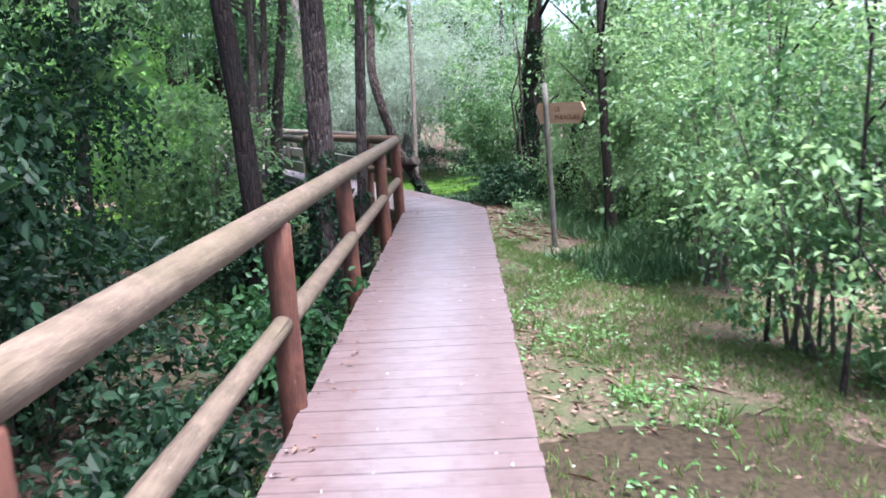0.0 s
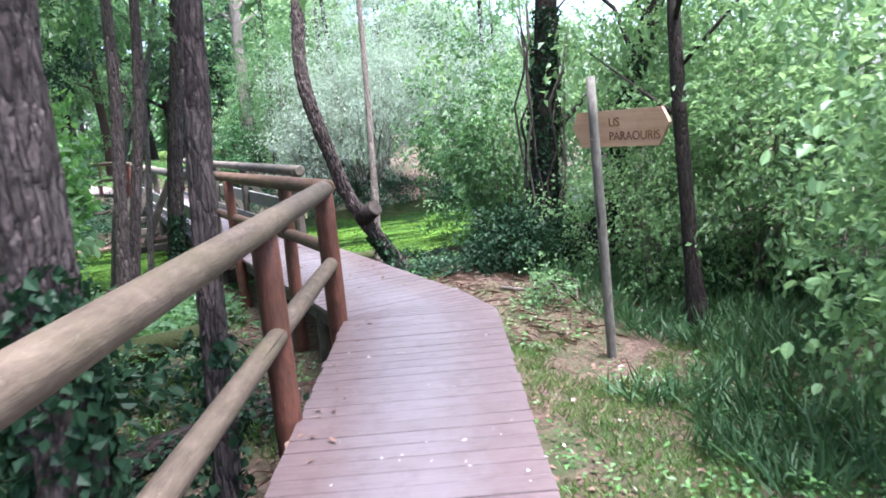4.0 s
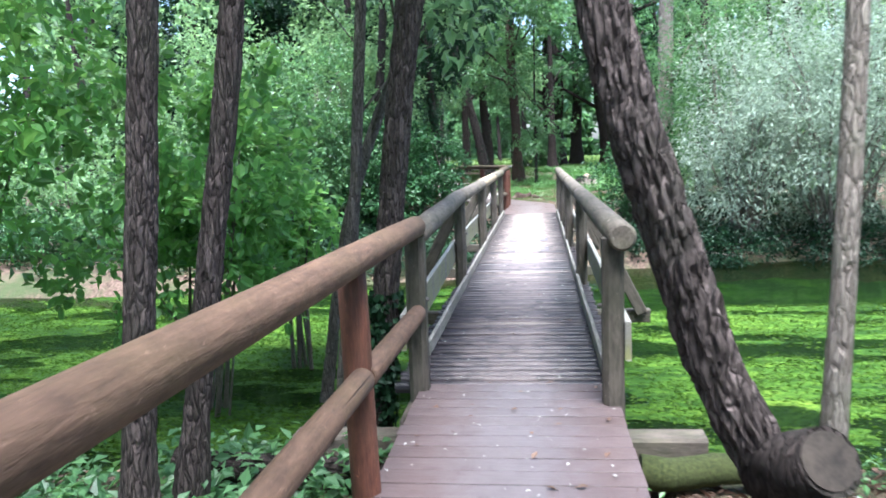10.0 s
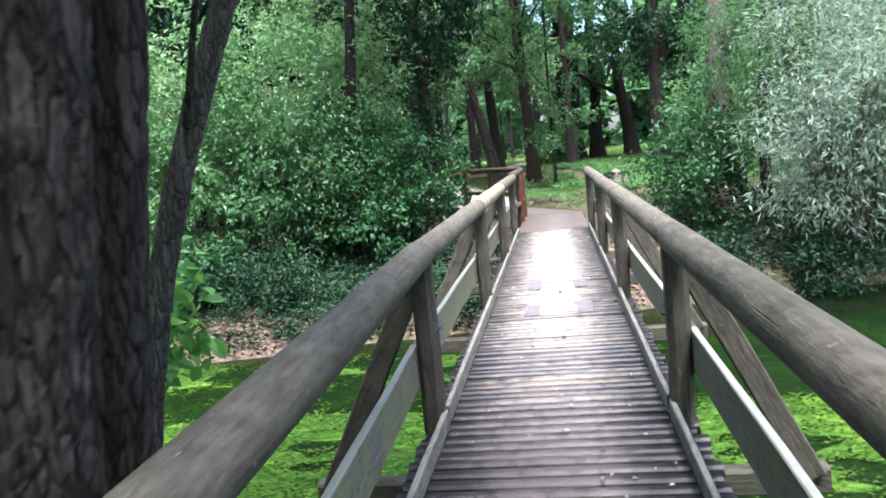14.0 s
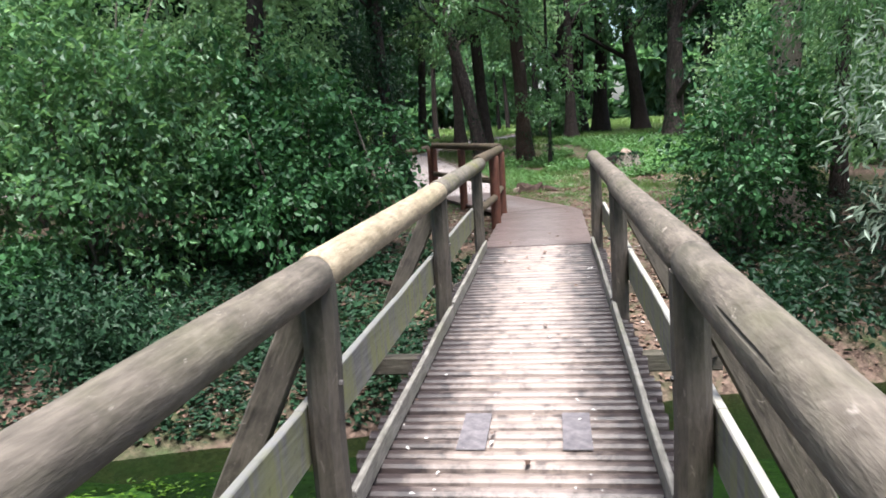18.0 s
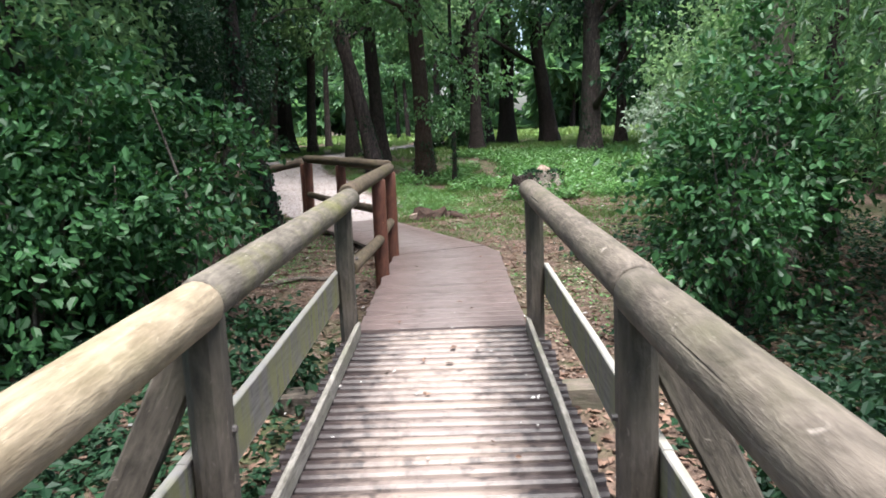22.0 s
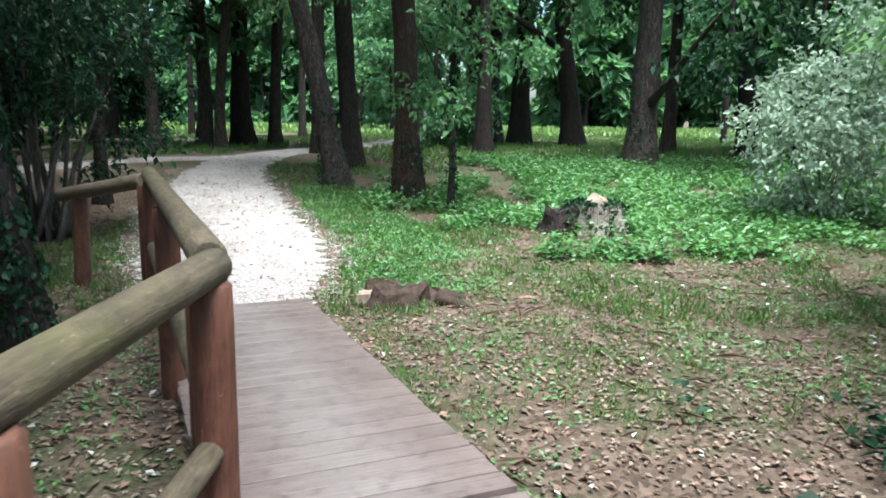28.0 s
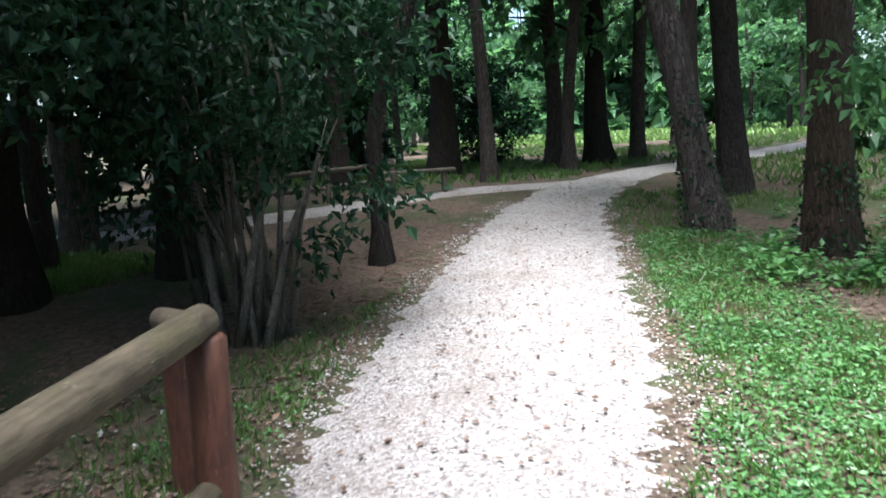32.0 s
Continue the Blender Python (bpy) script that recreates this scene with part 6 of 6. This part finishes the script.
def blades(name, label, pts, h, mat, rng, per=5, slim=0.09, lean=0.5):
    n = len(pts)
    pos = np.repeat(pts, per, 0) + rng.normal(0, 0.045, (n * per, 3)) * [1, 1, 0]
    way = rng.normal(0, lean, (n * per, 3)) * [1, 1, 0] + [0, 0, 1.0]
    ln = h * rng.uniform(0.5, 1.3, n * per)
    ob = part(name, leaves_mesh(name, pos, way, rng.normal(0, 1, (n * per, 3)) + [0, 0, 0.2], ln, ln * slim, mat, 0.2), mat)
    return tagged(ob, label, "grass", kind="stuff")


def herbs(name, label, pts, h, size, mat, rng, per=8):
    n = len(pts)
    hs = h * rng.uniform(0.4, 1.2, (n, 1))
    pos = np.repeat(pts, per, 0)
    pos = pos + np.concatenate([rng.normal(0, 0.07, (n * per, 2)), np.repeat(hs, per, 0) * rng.uniform(0.1, 1, (n * per, 1))], 1)
    way = rng.normal(0, 1, (n * per, 3)) * [1, 1, 0.3] + [0, 0, 0.1]
    ln = size * rng.uniform(0.6, 1.3, n * per)
    ob = part(name, leaves_mesh(name, pos, way, rng.normal(0, 0.3, (n * per, 3)) + [0, 0, 1], ln, ln * 0.6, mat, 0.15), mat)
    return tagged(ob, label, "plants", kind="stuff")


def litter(name, label, pts, size, mat, rng, lift=0.012, tilt=0.25):
    n = len(pts)
    pos = pts + np.array([0, 0, lift]) + rng.uniform(0, 0.012, (n, 3)) * [0, 0, 1]
    way = rng.normal(0, 1, (n, 3)) * [1, 1, 0.12]
    ln = size * rng.uniform(0.5, 1.4, n)
    ob = part(name, leaves_mesh(name, pos, way, rng.normal(0, tilt, (n, 3)) + [0, 0, 1], ln, ln * 0.55, mat, 0.12), mat)
    return tagged(ob, label, "leaves", kind="stuff")


rng = np.random.default_rng(77)
herbs("bank_plants", "dark ivy and bank plants under the elder bushes", scatter(rng, 2600, -8, -0.15, 10.6, 15.5, lambda x, y: dry(x, y) and (x < -0.9 - 0.25 * (y - 11) or clump(x, y, 1.1, 9, 0.12))), 0.26, 0.09, M_IVY, rng, 7)
herbs("bank_plants", "dark leafy plants on the near bank below the rail", scatter(rng, 1500, -4.5, 0.0, -4, 1.4, lambda x, y: dry(x, y) and clump(x, y, 0.8, 12, -0.1)), 0.3, 0.1, M_LEAF, rng, 7)
herbs("bank_plants", "low dark plants on the crumbling far bank", scatter(rng, 2000, -9, 0.2, 9.0, 12.4, dry), 0.16, 0.07, M_IVY, rng, 6)
herbs("bank_plants", "small dark plants over the muddy edge of the stream", scatter(rng, 1100, -3.2, 0.1, 9.4, 11.4, dry), 0.12, 0.06, M_IVY, rng, 7)
litter("bank_litter", "dark dead leaves on the far bank", scatter(rng, 5000, -6, 2.5, 9.0, 13.2, dry), 0.08, M_LITTER, rng)
# near-black plants added to stand for the shade along the first railing
herbs("undergrowth", "added dark undergrowth standing for shade along the first railing", scatter(rng, 2000, -7, -0.3, -15.5, -4, lambda x, y: dry(x, y) and -2.6 < (x - CORNER_B.x) * A_SIDE.x + (y - CORNER_B.y) * A_SIDE.y < -0.2 and clump(x, y, 0.8, 21, -0.12)), 0.3, 0.085, M_LEAF_SHADED, rng, 7)
blades("fern_grass", "tall feathery green growth around the signpost", scatter(rng, 1500, 1.7, 6.5, -8.6, -3.2, lambda x, y: dry(x, y) and (x > 3.2 or y < -6.4) and clump(x, y, 0.9, 44, -0.25)), 0.28, M_FERN, rng, 8, 0.03, 0.75)
herbs("ground_ivy", "dark ivy spreading round the leaning tree", scatter(rng, 900, 1.5, 5, -3.2, 0.3, lambda x, y: dry(x, y) and (x - 2.2) ** 2 + (y + 2.1) ** 2 < 0.9 or (x > 3.0 and clump(x, y, 1.1, 15, 0.1))), 0.14, 0.07, M_IVY, rng, 7)
herbs("bank_plants", "dark plants under the bushes beside the bridge", scatter(rng, 2000, 2.1, 9, 11.8, 17.6, lambda x, y: dry(x, y) and (x > 2.9 or clump(x, y, 1.0, 3, 0.1))), 0.26, 0.09, M_LEAF_SHADED, rng, 7)
offpath = lambda x, y: near_line(PATH_LINE, x, y) > -0.1  # noqa: E731
litter("leaf_litter", "brown fallen leaves on the damp woodland floor", scatter(rng, 14000, -4.5, 5, -15, 0.6, dry), 0.052, M_LITTER, rng)
litter("leaf_litter", "brown and pale fallen leaves on the far bank", scatter(rng, 18000, -5, 6, 11, 26, lambda x, y: dry(x, y) and near_line(PATH_LINE, x, y) > 0.0), 0.052, M_LITTER, rng)
litter("leaf_litter", "dense bleached leaf litter beside the boardwalk and path", scatter(rng, 22000, -3.2, 4.6, 12.8, 23.8, lambda x, y: dry(x, y) and near_line(PATH_LINE, x, y) > -0.05 and noise.noise((x * 1.1, y * 1.1, 31)) > -0.3), 0.036, M_CHIPS, rng)
litter("path_litter", "scattered brown leaves on the gravel", scatter(rng, 1500, -4.5, 0.4, 19.8, 31, lambda x, y: near_line(PATH_LINE, x, y) < 0.05), 0.042, M_LITTER, rng, 0.05)
litter("pale_litter", "pale petals and bleached leaves on the ground", scatter(rng, 1100, -4, 5, -14, 26, lambda x, y: dry(x, y) and near_line(PATH_LINE, x, y) > 0.1), 0.05, M_PETAL, rng, 0.02)
blades("grass", "fresh green grass beside the boardwalk", scatter(rng, 8200, -2.2, 4.2, -14, -5.0, lambda x, y: dry(x, y) and (x - CORNER_B.x) * A_SIDE.x + (y - CORNER_B.y) * A_SIDE.y > 1.3 and clump(x, y, 0.8, 2, -0.12)), 0.085, M_GRASS, rng, 5, 0.07, 0.7)
blades("grass", "sparse green grass under the railing", scatter(rng, 1500, -4, 0.0, -13, -1, lambda x, y: dry(x, y) and clump(x, y, 0.7, 5, 0.05)), 0.14, M_GRASS, rng)
herbs("herbs", "low leafy plants beside the boardwalk", scatter(rng, 1600, -4, 4.5, -14, 0.4, lambda x, y: dry(x, y) and clump(x, y, 0.9, 8, 0.05)), 0.18, 0.05, M_HERB, rng, 9)
herbs("nettles", "green carpet of nettles and ivy around the stump", scatter(rng, 5200, -0.5, 8.5, 21.5, 31, lambda x, y: dry(x, y) and near_line(PATH_LINE, x, y) > 0.9 and noise.noise((x * 0.9, y * 0.9, 4)) + 0.5 * noise.noise((x * 2.3, y * 2.3, 8)) > -0.35 + 0.6 * sstep(2.6, 0.4, x) + 0.55 * sstep(23.2, 21.6, y)), 0.22, 0.085, M_HERB, rng, 9)
blades("grass", "short green grass along the gravel path", scatter(rng, 4200, -3.5, 4.5, 19.5, 30, lambda x, y: dry(x, y) and (-0.1 < near_line(PATH_LINE, x, y) < 1.0 or clump(x, y, 0.6, 1, 0.1)) and near_line(PATH_LINE, x, y) > 0.14 * noise.noise((x * 3.1, y * 3.1, 2)) + 0.02), 0.1, M_GRASS, rng)
blades("grass", "sparse short grass over the littered glade", scatter(rng, 3600, 0.2, 6.5, 17.5, 24, lambda x, y: dry(x, y) and near_line(PATH_LINE, x, y) > 0.3 and noise.noise((x * 1.9, y * 1.9, 17)) > -0.12), 0.065, M_GRASS, rng, 6, 0.1, 0.7)
herbs("low_plants", "small leafy clumps scattered over the littered glade", scatter(rng, 900, 0.6, 6.5, 17.5, 24, lambda x, y: dry(x, y) and near_line(PATH_LINE, x, y) > 0.3 and noise.noise((x * 2.6, y * 2.6, 23)) > 0.22), 0.09, 0.035, M_HERB, rng, 10)
herbs("low_plants", "low green plants between the fallen leaves", scatter(rng, 1300, -4, 5, 13.5, 22, lambda x, y: dry(x, y) and offpath(x, y) and clump(x, y, 1.3, 6, 0.12)), 0.07, 0.036, M_HERB, rng, 9)
blades("grass", "tall shaded grass under the park trees", scatter(rng, 10000, -14, 16, 30, 56, lambda x, y: near_line(PATH_LINE, x, y) > 0.2 and near_line(SIDE_PATH, x, y) > 0.2 and clump(x, y, 0.2, 3, -0.25)), 0.16, M_GRASS, rng, 5, 0.16)
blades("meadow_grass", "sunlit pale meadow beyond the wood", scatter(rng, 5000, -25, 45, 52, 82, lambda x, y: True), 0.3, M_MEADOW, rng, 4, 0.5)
litter("fallen_leaves", "white petals and brown leaves on the boards", np.concatenate([np.array([tuple(start_a + A_DIR * rng.uniform(0, A_LEN) + A_SIDE * rng.uniform(0.03, 1.17)) for _ in range(210)]), np.stack([rng.uniform(0.2, 1.3, 130), rng.uniform(-4.9, 0, 130), np.zeros(130)], 1), np.stack([rng.uniform(0.15, 1.25, 170), rng.uniform(0, 13.3, 170), np.zeros(170)], 1)]), 0.024, M_PETAL, rng, 0.006, 0.15)
litter("brown_leaves", "dry brown leaves on the boards", np.concatenate([np.array([tuple(start_a + A_DIR * rng.uniform(0, A_LEN) + A_SIDE * rng.uniform(0.0, 0.25)) for _ in range(150)]), np.stack([rng.uniform(0.2, 1.3, 50), rng.uniform(-4.9, 0, 50), np.zeros(50)], 1), np.stack([rng.uniform(0.15, 1.25, 40), rng.uniform(0, 16, 40), np.zeros(40)], 1)]), 0.045, M_LITTER, rng, 0.008, 0.3)
herbs("low_plants", "bright low clover and creepers along the path's edge", scatter(rng, 2600, -1.8, 1.6, 20.3, 27, lambda x, y: dry(x, y) and 0.12 * noise.noise((x * 3.1, y * 3.1, 2)) + 0.06 < near_line(PATH_LINE, x, y) < 1.25 and x > -2.6 and clump(x, y, 1.4, 33, -0.3)), 0.07, 0.04, M_HERB, rng, 9)
blades("grass", "patch of open lawn seen beyond the dark trees", scatter(rng, 1500, -10.5, -7.2, 22.8, 25.0, lambda x, y: True), 0.12, M_GRASS, rng, 5, 0.16)
def twigs(label, pts, rng):
    """Thin dead twigs lying about."""
    n = len(pts)
    ln = rng.uniform(0.06, 0.3, n)
    ob = part("twigs", leaves_mesh("twigs", pts + [0, 0, 0.015], rng.normal(0, 1, (n, 3)) * [1, 1, 0.12], rng.normal(0, 0.3, (n, 3)) + [0, 0, 1], ln, rng.uniform(0.004, 0.012, n), M_LITTER, 0.5), M_LITTER)
    return tagged(ob, label, "twigs", kind="stuff")


twigs("reddish brown dead twigs on the bank", scatter(rng, 4200, 1.3, 5, -5.2, 0.2, dry), rng)
twigs("dead twigs below the first railing", scatter(rng, 2600, -4.5, 0.1, -14, -1, dry), rng)
twigs("dead twigs on the littered glade", scatter(rng, 2600, -4, 5, 13, 24, lambda x, y: dry(x, y) and near_line(PATH_LINE, x, y) > 0.1), rng)
# stones of the path
pts = scatter(rng, 12000, -4.8, 0.6, 19.8, 29, lambda x, y: near_line(PATH_LINE, x, y) < 0.1 + 0.3 * noise.noise((x * 1.7, y * 1.7, 0)) + 0.25 * noise.noise((x * 6, y * 6, 3)))


def pebbles(pts, rng):
    n = len(pts)
    base = np.array([(1, 0, 0), (-0.5, 0.87, 0), (-0.5, -0.87, 0), (0.1, 0.1, 0.6)])
    s = rng.uniform(0.006, 0.013, (n, 1, 1)) * rng.uniform(0.8, 1.4, (n, 1, 1))
    a = rng.uniform(0, 6.28, n)
    rot = np.stack([np.stack([np.cos(a), -np.sin(a), 0 * a], 1), np.stack([np.sin(a), np.cos(a), 0 * a], 1), np.stack([0 * a, 0 * a, 0 * a + 1], 1)], 1)
    v = np.einsum("nij,kj->nki", rot, base) * s + (pts + [0, 0, 0.03])[:, None]
    k = np.arange(n)[:, None] * 4
    f = np.concatenate([k + [0, 1, 3], k + [1, 2, 3], k + [2, 0, 3]], 1).reshape(-1, 3)
    return mesh_of("gravel_stones", v.reshape(-1, 3).tolist(), f.tolist(), M_STONE)


tagged(part("gravel_stones", pebbles(pts, rng), M_STONE), "loose pale gravel stones on the path", "gravel", kind="stuff")

# wet mud beside the first boardwalk
def mud_patch(cx, cy, along_r, across_r):
    rows, ring = 9, 40
    verts, faces = [(cx, cy, land(cx, cy) + 0.03)], []
    for i in range(1, rows + 1):
        for j in range(ring):
            a = 6.2832 * j / ring
            u = i / rows * (1 + 0.35 * noise.noise((math.cos(a) * 1.3, math.sin(a) * 1.3, 4)) + 0.12 * noise.noise((math.cos(a) * 5, math.sin(a) * 5, 8)))
            p = Vector((cx, cy, 0)) + A_DIR * (math.sin(a) * along_r * u) + A_SIDE * (math.cos(a) * across_r * u)
            verts.append((p.x, p.y, land(p.x, p.y) + 0.03 - 0.05 * (i / rows) ** 4 + 0.02 * noise.noise((p.x * 5, p.y * 5, 1))))
    faces += [(0, 1 + j, 1 + (j + 1) % ring) for j in range(ring)]
    for i in range(rows - 1):
        k = 1 + i * ring
        faces += [(k + j, k + ring + j, k + ring + (j + 1) % ring, k + (j + 1) % ring) for j in range(ring)]
    return verts, faces


tagged(part("mud", mud_patch(*MUD), M_MUD, smooth=True), "dark wet mud beside the first boardwalk", "mud", kind="stuff")

# weed beds in the stream
def weed_depth(x, y):
    """How far the weed stands below (-) or above (+) the water."""
    n = noise.noise((x * 0.3, y * 0.75, 2)) * 0.11 + noise.noise((x * 1.1, y * 2.4, 5)) * 0.1 + noise.noise((x * 3.6, y * 6.5, 9)) * 0.04
    # weed sunk by willows and far bank, standing for their shade on water
    shaded_water = 0.2 * sstep(6.6, 7.8, y) * sstep(1.4, 2.4, x) + 0.12 * sstep(8.2, 9.6, y)
    beds = 0.026 * (1 - sstep(6.0, 7.4, y))
    return 0.012 + n + beds - shaded_water - 0.35 * sstep(8.5, 12.0, abs(x))


def weed_mat():
    step = 0.085
    xs, ys = [-13 + i * step * 2 for i in range(154)], [0.1 + j * step for j in range(134)]
    verts = [(x, y, WATER + min(0.03, weed_depth(x, y)) - 0.02) for y in ys for x in xs]
    w = len(xs)
    faces = [(j * w + i, j * w + i + 1, (j + 1) * w + i + 1, (j + 1) * w + i) for j in range(len(ys) - 1) for i in range(w - 1)]
    return verts, faces


tagged(part("weed_bed", weed_mat(), M_WEED_BED, smooth=True), "soft mats of bright green weed combed by the current", "water plants", kind="stuff")
wp = scatter(rng, 15000, -10, 11, 0.6, 11.2, lambda x, y: land(x, y) < WATER - 0.1 and weed_depth(x, y) > -0.045)
wp[:, 2] = [WATER + min(0.03, weed_depth(x, y)) - 0.016 for x, y, _ in wp]
n = len(wp)
pos = np.repeat(wp, 6, 0) + rng.normal(0, 0.07, (n * 6, 3)) * [1.8, 0.7, 0] + rng.uniform(-0.012, 0.02, (n * 6, 3)) * [0, 0, 1]
ln = rng.uniform(0.026, 0.064, n * 6)
tagged(part("water_weed", leaves_mesh("water_weed", pos, rng.normal(0, 0.45, (n * 6, 3)) * [1, 1, 0.35] + [0.9, 0, 0.1], rng.normal(0, 0.35, (n * 6, 3)) + [0, 0, 1], ln, ln * 0.42, M_WEED), M_WEED), "bright green weed fronds at the surface of the stream", "water plants", kind="stuff")
